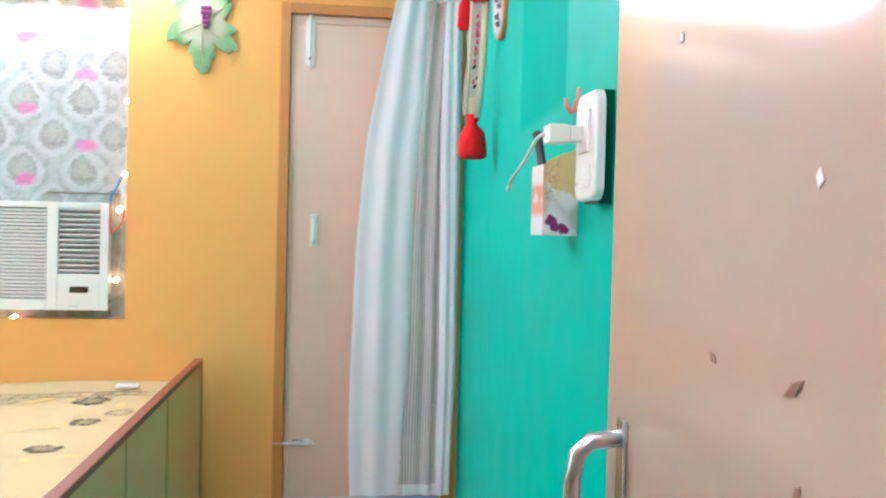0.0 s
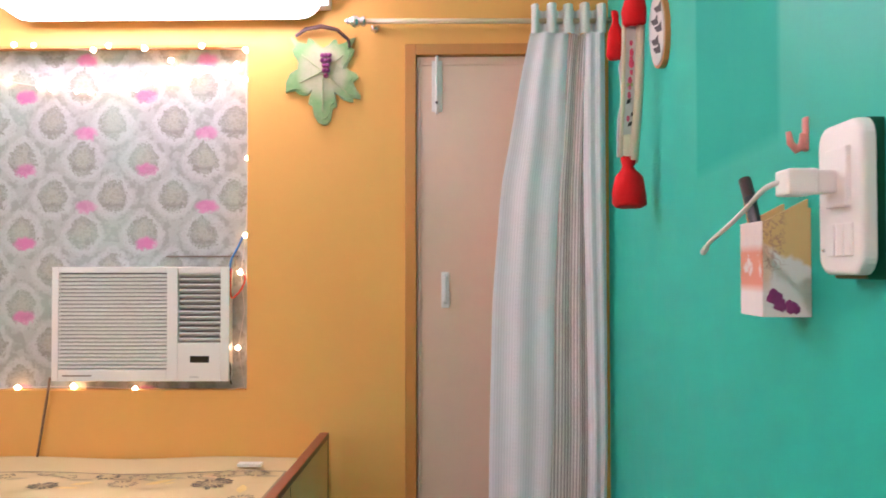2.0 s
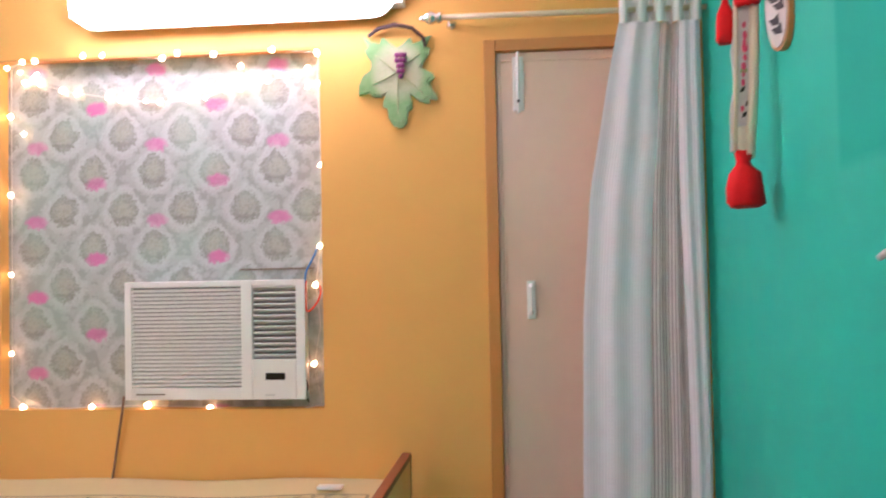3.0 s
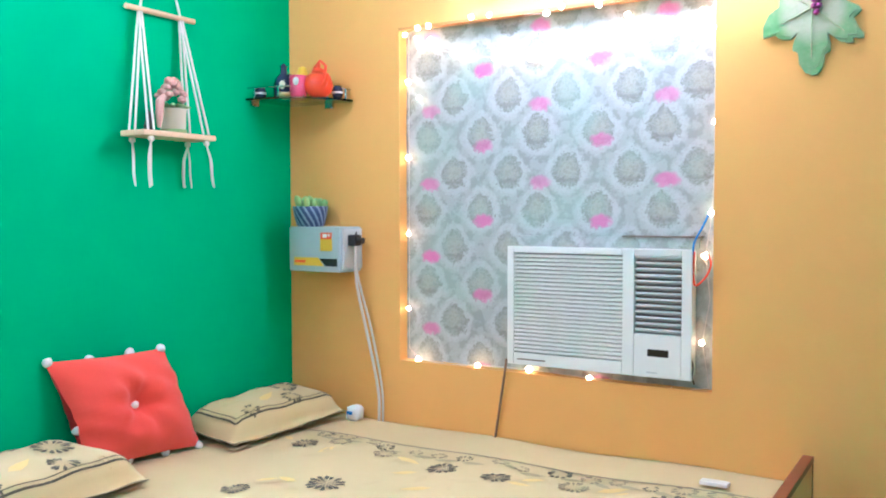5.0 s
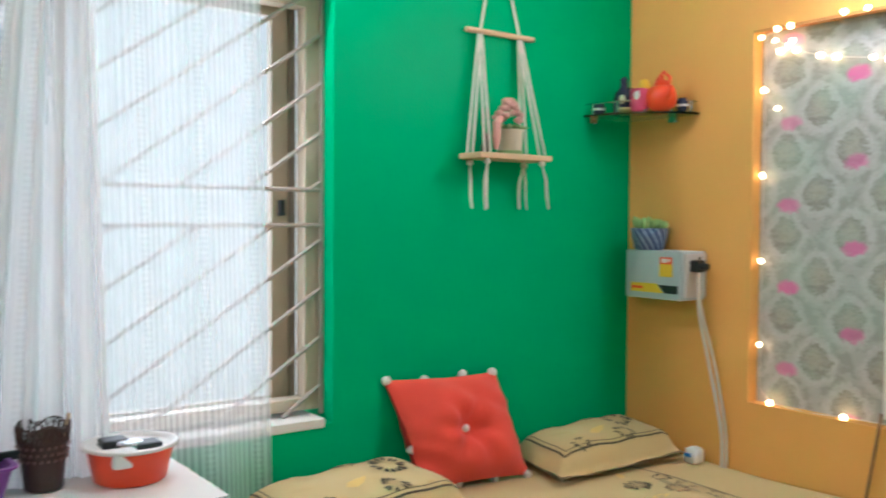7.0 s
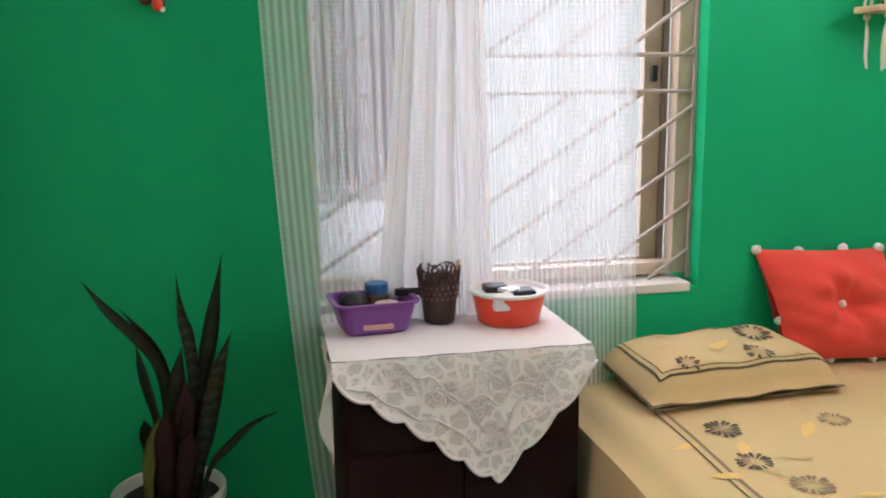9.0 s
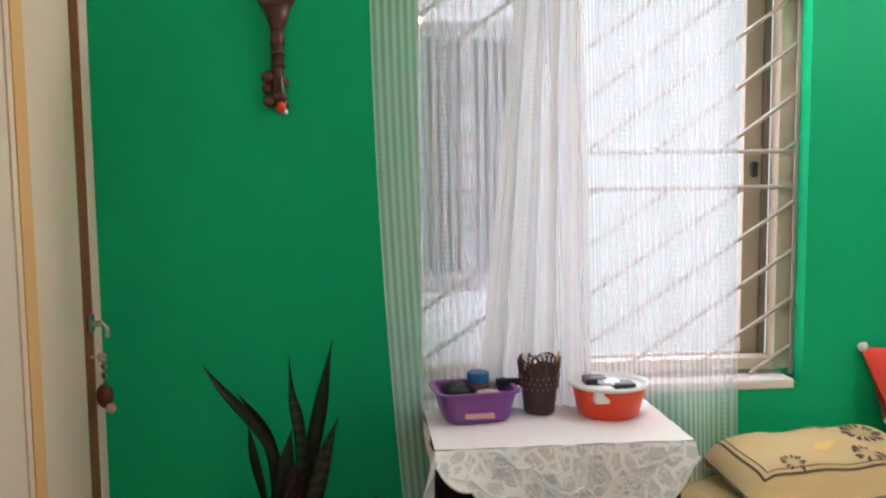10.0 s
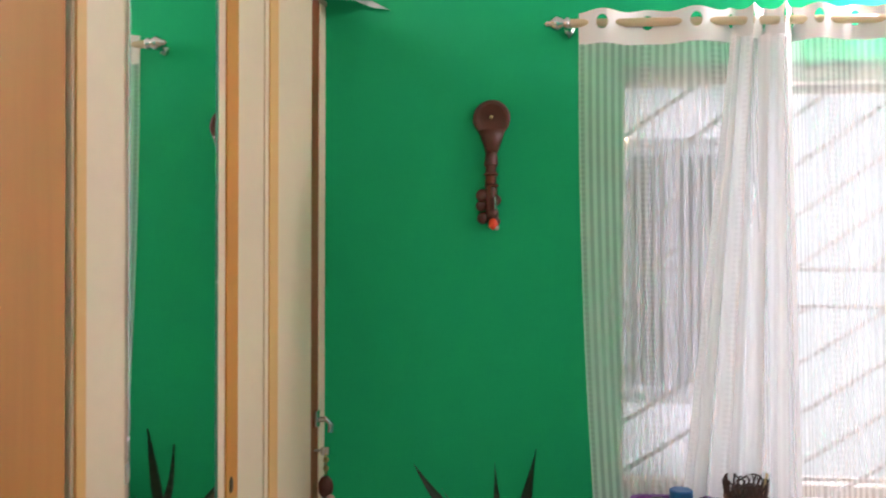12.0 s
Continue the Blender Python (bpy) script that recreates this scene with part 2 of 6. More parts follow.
def damask():
    """Grey-green arched motifs in a white ogee lattice with scattered pink roses, behind thin glossy film."""
    m = Mat("damask_wallpaper", (0.43, 0.45, 0.435), 0.55)
    m.b.inputs["Specular IOR Level"].default_value = 0.25
    pos = m.coord("World")
    x, y, z = m.split(pos)
    wob, leaf = m.noise(pos, 34, 2, 0.5), m.noise(pos, 74, 2, 0.5)
    fine, tint = m.noise(pos, 150, 2, 0.5), m.noise(pos, 5, 2, 0.5)
    px, pz = 0.235, 0.284

    def cell(shift):
        lx = ((x + 1.555) * (1 / px) + 0.5 + shift).op("FRACT") * px - px / 2
        lz = ((z - 1.774) * (1 / pz) + 0.5 + shift).op("FRACT") * pz - pz / 2
        return lx + (wob - 0.5) * 0.040, lz + (leaf - 0.5) * 0.036

    def arch(lx, lz):
        """Grows from 0 in the middle of a pointed arch to 1 at its edge and on outwards."""
        taper = (lz * 5.5).op("MAXIMUM", 0.0) + 1.0
        side = (lx.op("ABSOLUTE") * taper * (1 / 0.050)).op("POWER", 1.6)
        tall = (lz.op("ABSOLUTE") * (1 / 0.058)).op("POWER", 2.0)
        return side + tall

    a, b = cell(0.0), cell(0.5)
    e = arch(*a).op("MINIMUM", arch(*b)) + (fine - 0.5) * 1.5 + (wob - 0.5) * 0.8
    vein = (leaf - 0.5).op("ABSOLUTE").above(0.05, 0.03)
    # ground between the lattice bands, with broken leafy marks
    m.mix((fine - 0.5).op("ABSOLUTE").above(0.05, 0.03) * 0.35, (0.38, 0.385, 0.345))
    marks = e.above(2.75, 0.3) * wob.above(0.50, 0.05)
    m.mix(marks * 0.5, (0.25, 0.255, 0.225))
    # white lattice band with a broken inner line
    band = e.above(1.35, 0.25) * ((e * -1).above(-2.35, 0.3))
    m.mix(band * 0.55, (0.56, 0.585, 0.58))
    m.mix(band * (((e - 1.95).op("ABSOLUTE") * -1).above(-0.14, 0.10)) * leaf.above(0.50, 0.04) * 0.5, (0.36, 0.365, 0.33))
    # arched motif
    body = (e * -1).above(-1.2, 0.25)
    m.mix(body * 0.55, (0.30, 0.31, 0.265))
    rim = ((e - 1.0).op("ABSOLUTE") * -1).above(-0.22, 0.16)
    m.mix(rim * vein * 0.45, (0.22, 0.215, 0.18))
    heart = (e * -1).above(-0.40, 0.2)
    m.mix(heart * 0.4, (0.50, 0.47, 0.38))
    m.mix(body * (leaf - 0.5).op("ABSOLUTE").above(0.07, 0.03) * 0.3, (0.24, 0.235, 0.19))
    for lx, lz in (a, b):
        foot = ((lz + 0.036).op("ABSOLUTE") * -1).above(-0.006, 0.004) * ((lx.op("ABSOLUTE") * -1).above(-0.040, 0.008))
        m.mix(foot * 0.45, (0.20, 0.195, 0.16))
    m.mix(tint.above(0.56, 0.08) * 0.28, (0.36, 0.54, 0.46))
    ra = ((x + (wob - 0.5) * 0.03 + 1.425) * (2 * math.pi / 0.47)).cos()
    rb = ((z + (leaf - 0.5) * 0.03 - 1.448) * (2 * math.pi / pz)).cos()
    rose = (ra * rb + (leaf - 0.5) * 0.10).above(0.86, 0.06)
    m.mix(rose * (tint * 1.1 + 0.10), (0.70, 0.15, 0.40))
    m.bump(m.noise(pos, 14, 3, 0.6), 0.25, 0.004)
    return m.mat


DAMASK = damask()


def sheer(name, stripe, dense, gap, col=(0.80, 0.80, 0.83), through_light=0.45):
    """Thin striped voile: closer woven stripes with open ladder stitches between them."""
    m = Mat(name, col, 0.9)
    u, v, w = m.split(m.coord("UV"))
    band = (u * (2 * math.pi / stripe)).cos().above(0.05, 0.5)
    ladder = (u * (2 * math.pi / (stripe * 9))).cos().above(0.86, 0.06)
    rung = (v * (2 * math.pi / 0.016)).cos().above(0.0, 0.4)
    weave = m.noise(m.coord("UV"), 6, 2, 0.6)
    cover = band * (dense - gap) + gap + ladder * rung * 0.06 + (weave - 0.5) * 0.12
    cover = cover.op("MAXIMUM", 0.05).op("MINIMUM", 1.0)
    trans = m.node("ShaderNodeBsdfTransparent")
    light = m.node("ShaderNodeBsdfTranslucent")
    light.inputs[0].default_value = (*col, 1)
    cloth, whole = m.node("ShaderNodeMixShader"), m.node("ShaderNodeMixShader")
    cloth.inputs[0].default_value = through_light
    m.link(m.b.outputs[0], cloth.inputs[1])
    m.link(light.outputs[0], cloth.inputs[2])
    m.link(cover, whole.inputs[0])
    m.link(trans.outputs[0], whole.inputs[1])
    m.link(cloth.outputs[0], whole.inputs[2])
    m.link(whole.outputs[0], m.out.inputs[0])
    return m.mat


VOILE = sheer("white_striped_voile", 0.026, 0.60, 0.36, (0.88, 0.88, 0.88))
VOILE_THICK = sheer("gathered_white_voile", 0.028, 0.97, 0.91, (0.88, 0.88, 0.88))
VOILE_GREY = sheer("grey_white_striped_voile", 0.022, 1.0, 0.90, (0.97, 0.88, 0.94), 0.12)
VOILE_DOOR = sheer("thin_striped_voile", 0.020, 0.70, 0.36, (0.95, 0.89, 0.94), 0.2)


def eyelet_band(name, period):
    m = Mat(name, (0.80, 0.79, 0.77), 0.8)
    u, v, w = m.split(m.coord("UV"))
    du = u.op("PINGPONG", period / 2) - period / 4
    r2 = du * du + v * v
    hole = (r2 * -1).above(-0.00042, 0.00003)
    trans, whole = m.node("ShaderNodeBsdfTransparent"), m.node("ShaderNodeMixShader")
    m.link(hole, whole.inputs[0])
    m.link(m.b.outputs[0], whole.inputs[1])
    m.link(trans.outputs[0], whole.inputs[2])
    m.link(whole.outputs[0], m.out.inputs[0])
    m.bump(m.noise(m.coord("UV"), 90, 2), 0.2, 0.002)
    return m.mat


HEADER_BAND = eyelet_band("white_curtain_header", 0.32)


def lace():
    """Machine lace: raised white cord in flower scrolls over an open net."""
    m = Mat("white_lace", (0.95, 0.94, 0.91), 0.9)
    pos = m.coord("World")
    warp = m.noise(pos, 9, 2, 0.5)
    vor = m.node("ShaderNodeTexVoronoi")
    vor.feature = "DISTANCE_TO_EDGE"
    vor.inputs["Scale"].default_value = 25
    vec = m.node("ShaderNodeVectorMath")
    vec.operation = "ADD"
    m.link(pos, vec.inputs[0])
    mul = m.node("ShaderNodeCombineXYZ")
    m.link((warp - 0.5) * 0.06, mul.inputs[1])
    m.link((warp - 0.5) * -0.06, mul.inputs[2])
    m.link(mul.outputs[0], vec.inputs[1])
    m.link(vec.outputs[0], vor.inputs["Vector"])
    edge = Ex(m.tree, vor.outputs["Distance"])
    cord = (edge * -1).above(-0.13, 0.03)
    petals = m.noise(pos, 34, 1, 0.4)
    scroll = ((petals - 0.5).op("ABSOLUTE") * -1).above(-0.035, 0.012)
    net = m.noise(pos, 420, 1, 0.5).above(0.47, 0.05)
    cover = (cord * 1.0).op("MAXIMUM", scroll * 0.95).op("MAXIMUM", net * 0.16 + 0.66)
    trans, whole = m.node("ShaderNodeBsdfTransparent"), m.node("ShaderNodeMixShader")
    m.link(cover, whole.inputs[0])
    m.link(trans.outputs[0], whole.inputs[1])
    m.link(m.b.outputs[0], whole.inputs[2])
    m.link(whole.outputs[0], m.out.inputs[0])
    m.bump(cover, 0.6, 0.004)
    return m.mat


LACE = lace()


def cloth(name, col, scale=260):
    m = Mat(name, col, 0.92)
    pos = m.coord("World")
    weave, crease, stain = m.noise(pos, scale, 2, 0.6), m.noise(pos, 7, 3, 0.5), m.noise(pos, 2.2, 3, 0.5)
    m.mix(weave.above(0.55, 0.2) * 0.14, tuple(c * 0.75 for c in col))
    m.mix(stain.above(0.55, 0.15) * 0.18, tuple(min(1, c * 1.12) for c in col))
    m.bump(weave * 0.12 + crease, 0.45, 0.010)
    m.b.inputs["Sheen Weight"].default_value = 0.2
    return m.mat


SPREAD = cloth("mustard_cotton", (0.62, 0.47, 0.215))
CORAL = cloth("coral_velvet", (0.80, 0.075, 0.045), 180)
CORAL.node_tree.nodes["Principled BSDF"].inputs["Sheen Weight"].default_value = 0.15
PRINT_DARK = cloth("dark_brown_print", (0.088, 0.072, 0.036))
PRINT_MID = cloth("grey_brown_print", (0.26, 0.19, 0.10))
PRINT_LIGHT = cloth("olive_print", (0.60, 0.45, 0.205))
PRINT_OLIVE = cloth("grey_olive_print", (0.44, 0.35, 0.17))
PRINT_YELLOW = cloth("yellow_print", (0.76, 0.54, 0.17))


# ---- helpers for building ----
def thing(name, base, label, category, group="", kind=""):
    e = new(name)
    e.location = base
    e.empty_display_size = 0.05
    return tagged(e, label, category, group, kind)


def part(name, bm, mat, parent=None, label="", smooth=False):
    me = bpy.data.meshes.new(name)
    bm.to_mesh(me)
    bm.free()
    me.materials.append(mat)
    if smooth:
        me.polygons.foreach_set("use_smooth", [True] * len(me.polygons))
    ob = new(name, me)
    if parent is not None:
        ob.parent = parent
        at = parent.matrix_basis.translation if parent.parent is None else Vector()
        ob.matrix_parent_inverse = Matrix.Translation(-at)
    return tagged(ob, label)


def structure(name, bm, mat, label, category):
    return tagged(part(name, bm, mat), label, category, kind="structure")


def B(*boxes, bevel=0.0, seg=2):
    """Boxes (x0, y0, z0, x1, y1, z1) in one bmesh, with softened edges."""
    bm = bmesh.new()
    for x0, y0, z0, x1, y1, z1 in boxes:
        v = bmesh.ops.create_cube(bm, size=1)["verts"]
        bmesh.ops.scale(bm, vec=(x1 - x0, y1 - y0, z1 - z0), verts=v)
        bmesh.ops.translate(bm, vec=((x0 + x1) / 2, (y0 + y1) / 2, (z0 + z1) / 2), verts=v)
    if bevel:
        bmesh.ops.bevel(bm, geom=list(bm.edges), offset=bevel, segments=seg, affect="EDGES", profile=0.6)
    return bm


def lathe(profile, centre, seg=24, bm=None, turn=None):
    """A turned body: profile of (radius, height) from the bottom up."""
    bm = bm or bmesh.new()
    m = Matrix.Translation(centre) @ (turn or Matrix())
    rings = [[bm.verts.new(m @ Vector((r * math.cos(2 * math.pi * k / seg), r * math.sin(2 * math.pi * k / seg), h))) for k in range(seg)] for r, h in profile]
    for a, b in zip(rings, rings[1:]):
        for k in range(seg):
            bm.faces.new((a[k], a[(k + 1) % seg], b[(k + 1) % seg], b[k]))
    if profile[0][0] > 1e-4:
        bm.faces.new(rings[0][::-1])
    if profile[-1][0] > 1e-4:
        bm.faces.new(rings[-1])
    return bm


def tube(points, radius, seg=8, bm=None, ends=True):
    """A round cord or bar along points; radius may be one number or one for each point."""
    bm = bm or bmesh.new()
    pts = [Vector(p) for p in points]
    radii = radius if isinstance(radius, (list, tuple)) else [radius] * len(pts)
    rings = []
    for k, p in enumerate(pts):
        d = (pts[min(k + 1, len(pts) - 1)] - pts[max(k - 1, 0)]).normalized()
        side = d.cross(Vector((0.31, 0.2, 0.93))).normalized()
        up = d.cross(side)
        rings.append([bm.verts.new(p + radii[k] * (math.cos(2 * math.pi * j / seg) * side + math.sin(2 * math.pi * j / seg) * up)) for j in range(seg)])
    for a, b in zip(rings, rings[1:]):
        for j in range(seg):
            bm.faces.new((a[j], a[(j + 1) % seg], b[(j + 1) % seg], b[j]))
    if ends:
        bm.faces.new(rings[0][::-1])
        bm.faces.new(rings[-1])
    bmesh.ops.recalc_face_normals(bm, faces=bm.faces)
    return bm


def ball(centre, r, bm=None, sub=2, squash=(1, 1, 1)):
    bm = bm or bmesh.new()
    v = bmesh.ops.create_icosphere(bm, subdivisions=sub, radius=r)["verts"]
    bmesh.ops.scale(bm, vec=squash, verts=v)
    bmesh.ops.translate(bm, vec=centre, verts=v)
    return bm


def sheet(nu, nv, f, bm=None, uv=None):
    """A grid of quads: f(s, t) gives the place, uv(s, t) its own coordinates."""
    bm = bm or bmesh.new()
    lay = bm.loops.layers.uv.verify() if uv else None
    g = [[bm.verts.new(f(i / nu, j / nv)) for j in range(nv + 1)] for i in range(nu + 1)]
    for i in range(nu):
        for j in range(nv):
            face = bm.faces.new((g[i][j], g[i + 1][j], g[i + 1][j + 1], g[i][j + 1]))
            if uv:
                for loop, (a, b) in zip(face.loops, ((i, j), (i + 1, j), (i + 1, j + 1), (i, j + 1))):
                    loop[lay].uv = uv(a / nu, b / nv)
    return bm


def plate(outline, m, thick, bm=None):
    """A flat outline of (a, b) points made thick along its own z, at the pose m."""
    bm = bm or bmesh.new()
    lo = [bm.verts.new(m @ Vector((a, b, 0))) for a, b in outline]
    hi = [bm.verts.new(m @ Vector((a, b, thick))) for a, b in outline]
    bm.faces.new(lo[::-1])
    bm.faces.new(hi)
    n = len(lo)
    for k in range(n):
        bm.faces.new((lo[k], lo[(k + 1) % n], hi[(k + 1) % n], hi[k]))
    bmesh.ops.recalc_face_normals(bm, faces=bm.faces)
    return bm


def smoothstep(a, b, x):
    t = max(0.0, min(1.0, (x - a) / (b - a)))
    return t * t * (3 - 2 * t)


def mixed(points, t):
    """The value at t of a curve through (t, value) points."""
    for (t0, v0), (t1, v1) in zip(points, points[1:]):
        if t <= t1:
            return v0 + (v1 - v0) * (t - t0) / (t1 - t0) if t > t0 else v0
    return points[-1][1]


# ---- the room ----
WX, EX, NY = -2.575, 0.578, 3.17
TOP = 2.72
NICHE = (-2.01, -0.785, 0.75, 2.055)
DOOR = (-0.187, 0.548, 2.055)
WIN = (0.60, 1.81, 0.75, 2.105)
SY = -0.62

structure("floor", B((WX - 0.2, -2.0, -0.1, EX + 0.2, NY + 0.2, 0)), STONE_FLOOR, "pale stone tile floor", "floor")
structure("ceiling", B((WX - 0.2, -2.0, TOP, EX + 0.2, NY + 0.2, TOP + 0.1)), CEILING, "plain white painted ceiling", "ceiling")
n0, n1, n2, n3 = NICHE
structure("wall_north", B(
    (WX - 0.2, NY, 0, n0, NY + 0.2, TOP),
    (n0, NY, 0, n1, NY + 0.2, n2),
    (n0, NY, n3, n1, NY + 0.2, TOP),
    (n1, NY, 0, DOOR[0], NY + 0.2, TOP),
    (DOOR[0], NY, DOOR[2], DOOR[1], NY + 0.2, TOP),
    (DOOR[1], NY, 0, EX + 0.2, NY + 0.2, TOP)), YELLOW, "warm yellow painted wall with a window niche and a door", "wall")
EAST_LEAN = 0.042


def east_x(y):
    return EX - EAST_LEAN * (NY - y)


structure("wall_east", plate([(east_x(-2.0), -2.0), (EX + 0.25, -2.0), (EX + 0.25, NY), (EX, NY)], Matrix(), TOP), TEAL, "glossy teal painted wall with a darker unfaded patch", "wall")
w0, w1, w2, w3 = WIN
structure("wall_west", B(
    (WX - 0.2, -2.0, 0, WX, w0, TOP),
    (WX - 0.2, w0, 0, WX, w1, w2),
    (WX - 0.2, w0, w3, WX, w1, TOP),
    (WX - 0.2, w1, 0, WX, NY, TOP)), GREEN, "glossy green painted wall with a grilled window", "wall")
structure("wall_south", B(
    (WX, -0.95, 0, -0.62, -0.83, TOP),
    (-0.62, -0.95, 0, -0.50, SY, TOP),
    (-0.50, SY - 0.14, 2.08, 0.375, SY, TOP),
    (0.375, SY - 0.14, 0, EX, SY, TOP)), YELLOW, "yellow painted wall with an open doorway", "wall")
structure("wall_passage", B((-0.62, -2.0, 0, EX, -1.9, TOP), (-0.74, -2.0, 0, -0.62, -0.95, TOP)), CEILING, "plain pale passage wall behind the doorway", "wall")

# door in the north wall
door = thing("door_1", (0.18, NY, 0), "closed beige-pink painted wooden door in an ochre frame", "door", kind="structure")
d0, d1, d2 = DOOR
part("door_frame", B((d0, NY - 0.012, 0, d0 + 0.042, NY + 0.1, d2), (d1 - 0.042, NY - 0.012, 0, d1, NY + 0.1, d2), (d0 + 0.042, NY - 0.012, d2 - 0.042, d1 - 0.042, NY + 0.1, d2), bevel=0.004), OCHRE, door, "ochre painted door frame")
leaf_bm = B((d0 + 0.044, NY + 0.012, 0.012, d1 - 0.044, NY + 0.05, d2 - 0.044), bevel=0.004)
leaf1 = part("door_leaf", leaf_bm, DOOR_PINK, door)
part("edge_moulding", B((d0 + 0.046, NY + 0.006, 0.014, d0 + 0.058, NY + 0.014, d2 - 0.046), (d1 - 0.058, NY + 0.006, 0.014, d1 - 0.046, NY + 0.014, d2 - 0.046), (d0 + 0.058, NY + 0.006, d2 - 0.078, d1 - 0.058, NY + 0.014, d2 - 0.066), bevel=0.003), DOOR_PINK, door)
bolt = part("tower_bolt", B((-0.087, NY + 0.004, 1.80, -0.047, NY + 0.016, 1.995), bevel=0.004), WHITE_PLASTIC, door, "painted tower bolt")
part("bolt_rod", tube([(-0.067, NY - 0.004, 1.79), (-0.067, NY - 0.004, 2.01)], 0.006), WHITE_PLASTIC, bolt)
part("bolt_knob", tube([(-0.067, NY - 0.004, 1.83), (-0.067, NY - 0.028, 1.83)], 0.005), DARK_PLASTIC, bolt)
hd = part("door_handle", B((-0.052, NY + 0.004, 1.06, -0.022, NY + 0.014, 1.195), bevel=0.004), WHITE_PLASTIC, door, "small white pull handle")
part("handle_grip", tube([(-0.037, NY + 0.008, 1.08), (-0.037, NY - 0.022, 1.09), (-0.037, NY - 0.026, 1.13), (-0.037, NY - 0.022, 1.17), (-0.037, NY + 0.008, 1.18)], 0.008), WHITE_PLASTIC, hd)
part("lower_bolt", tube([(-0.19, NY - 0.006, 0.245), (-0.02, NY - 0.006, 0.245)], 0.007), STEEL, door)
part("bolt_plate", B((-0.11, NY + 0.004, 0.232, -0.03, NY + 0.015, 0.258), bevel=0.003), STEEL, door)

# papered window niche
niche = thing("window_1", (-1.4, NY, 0.75), "window niche closed with damask wallpaper behind clear film", "window", kind="structure")
part("papered_board", sheet(40, 40, lambda s, t: (n0 + (n1 - n0) * s, NY + 0.052 + 0.0025 * math.sin(9 * s + 4 * t) * math.sin(7 * t), n2 + (n3 - n2) * t)), DAMASK, niche, "white and grey-green damask wallpaper with pink roses", True)
part("backing", B((n0, NY + 0.07, n2, n1, NY + 0.2, n3)), CEILING, niche)
part("top_lath", B((n0, NY - 0.004, n3 - 0.006, n1, NY + 0.03, n3 + 0.004)), OCHRE, niche, "thin wooden lath")

# west window
win = thing("window_2", (WX - 0.1, 1.2, 0.75), "sliding window in beige frames behind a diagonal bar grille", "window", kind="structure")
fx = WX - 0.145
part("window_frame", B((fx, w1 - 0.055, w2 + 0.03, fx + 0.06, w1 - 0.004, w3), (fx, w0 + 0.003, w2 + 0.03, fx + 0.06, w0 + 0.014, w3), (fx, w0 + 0.014, w3 - 0.05, fx + 0.06, w1 - 0.055, w3), (fx, w0 + 0.014, w2 + 0.03, fx + 0.06, w1 - 0.055, w2 + 0.07), bevel=0.004), FRAME_BEIGE, win)
part("sliding_sash", B((fx - 0.05, w1 - 0.135, w2 + 0.03, fx - 0.015, w1 - 0.075, w3 - 0.03), (fx - 0.05, w0 + 0.34, w2 + 0.03, fx - 0.015, w1 - 0.135, w2 + 0.075), (fx - 0.05, w0 + 0.34, w3 - 0.075, fx - 0.015, w1 - 0.135, w3 - 0.03), bevel=0.004), SASH, win, "tan aluminium sliding sash")
part("track", B((fx - 0.06, w1 - 0.075, w2 + 0.02, fx - 0.004, w1 - 0.056, w3)), FRAME_BROWN, win)
part("latch", B((fx - 0.012, w1 - 0.115, 1.40, fx + 0.004, w1 - 0.095, 1.45), bevel=0.003), DARK_PLASTIC, win)
part("window_sill", B((WX - 0.16, w0, w2 - 0.012, WX + 0.006, w1 - 0.030, w2 + 0.018), bevel=0.005), SILL, win, "white marble sill")
shut = part("shutter_panel", B((fx - 0.075, w0 + 0.03, 1.09, fx - 0.06, 0.925, 1.86), bevel=0.003), PANEL_GREY, win, "pale grey ribbed panel")
for k in (0, 1, 2, 3, 5, 6, 7, 8, 9):
    part("rib", B((fx - 0.06, w0 + 0.05 + 0.03 * k, 1.11, fx - 0.052, w0 + 0.062 + 0.03 * k, 1.84)), RIB_GREY, shut)
part("shutter_rail", B((fx - 0.07, w0 + 0.02, 1.04, fx - 0.05, 0.94, 1.085), (fx - 0.07, w0 + 0.02, 1.865, fx - 0.05, 0.94, 1.90), bevel=0.003), PANEL_GREY, win)
part("white_pane", B((fx - 0.10, w0 + 0.02, w2 + 0.03, fx - 0.085, 0.95, w3 - 0.03)), WHITE_PANE, win, "milky white fixed pane")
# Small glowing ball added for the bright point in the window.
part("glow_point", ball((fx - 0.045, w0 + 0.022, 1.905), 0.012, sub=1), BULB_LIT, win)

grille = thing("window_grille", (WX - 0.03, 1.2, 0.76), "beige enamelled steel window grille of slanting bars", "grille", kind="structure")
gx = WX - 0.068
part("grille_rail", tube([(gx, w0, 1.482), (gx, w1, 1.482)], 0.007), GRILLE, grille)
part("grille_rail", tube([(gx, w0, 1.370), (gx, w1, 1.370)], 0.007), GRILLE, grille)
part("grille_post", B((gx - 0.004, w1 - 0.012, w2 + 0.018, gx + 0.008, w1 - 0.001, w3)), GRILLE, grille)


def grille_bars(z_lo, z_hi, first, step, slope):
    for k in range(-8, 16):
        c = first + step * k
        y_lo, y_hi = max(w0, w0 + (z_lo - c) / slope), min(w1, w0 + (z_hi - c) / slope)
        if y_hi - y_lo > 0.02:
            part("grille_bar", tube([(gx, y_lo, c + slope * (y_lo - w0)), (gx, y_hi, c + slope * (y_hi - w0))], 0.0068), GRILLE, grille)


grille_bars(1.482, w3, 1.533 - 0.59 * 0.72, 0.155, 0.72)
grille_bars(w2 + 0.02, 1.370, 1.075 - 0.59 * 0.66, 0.155, 0.66)

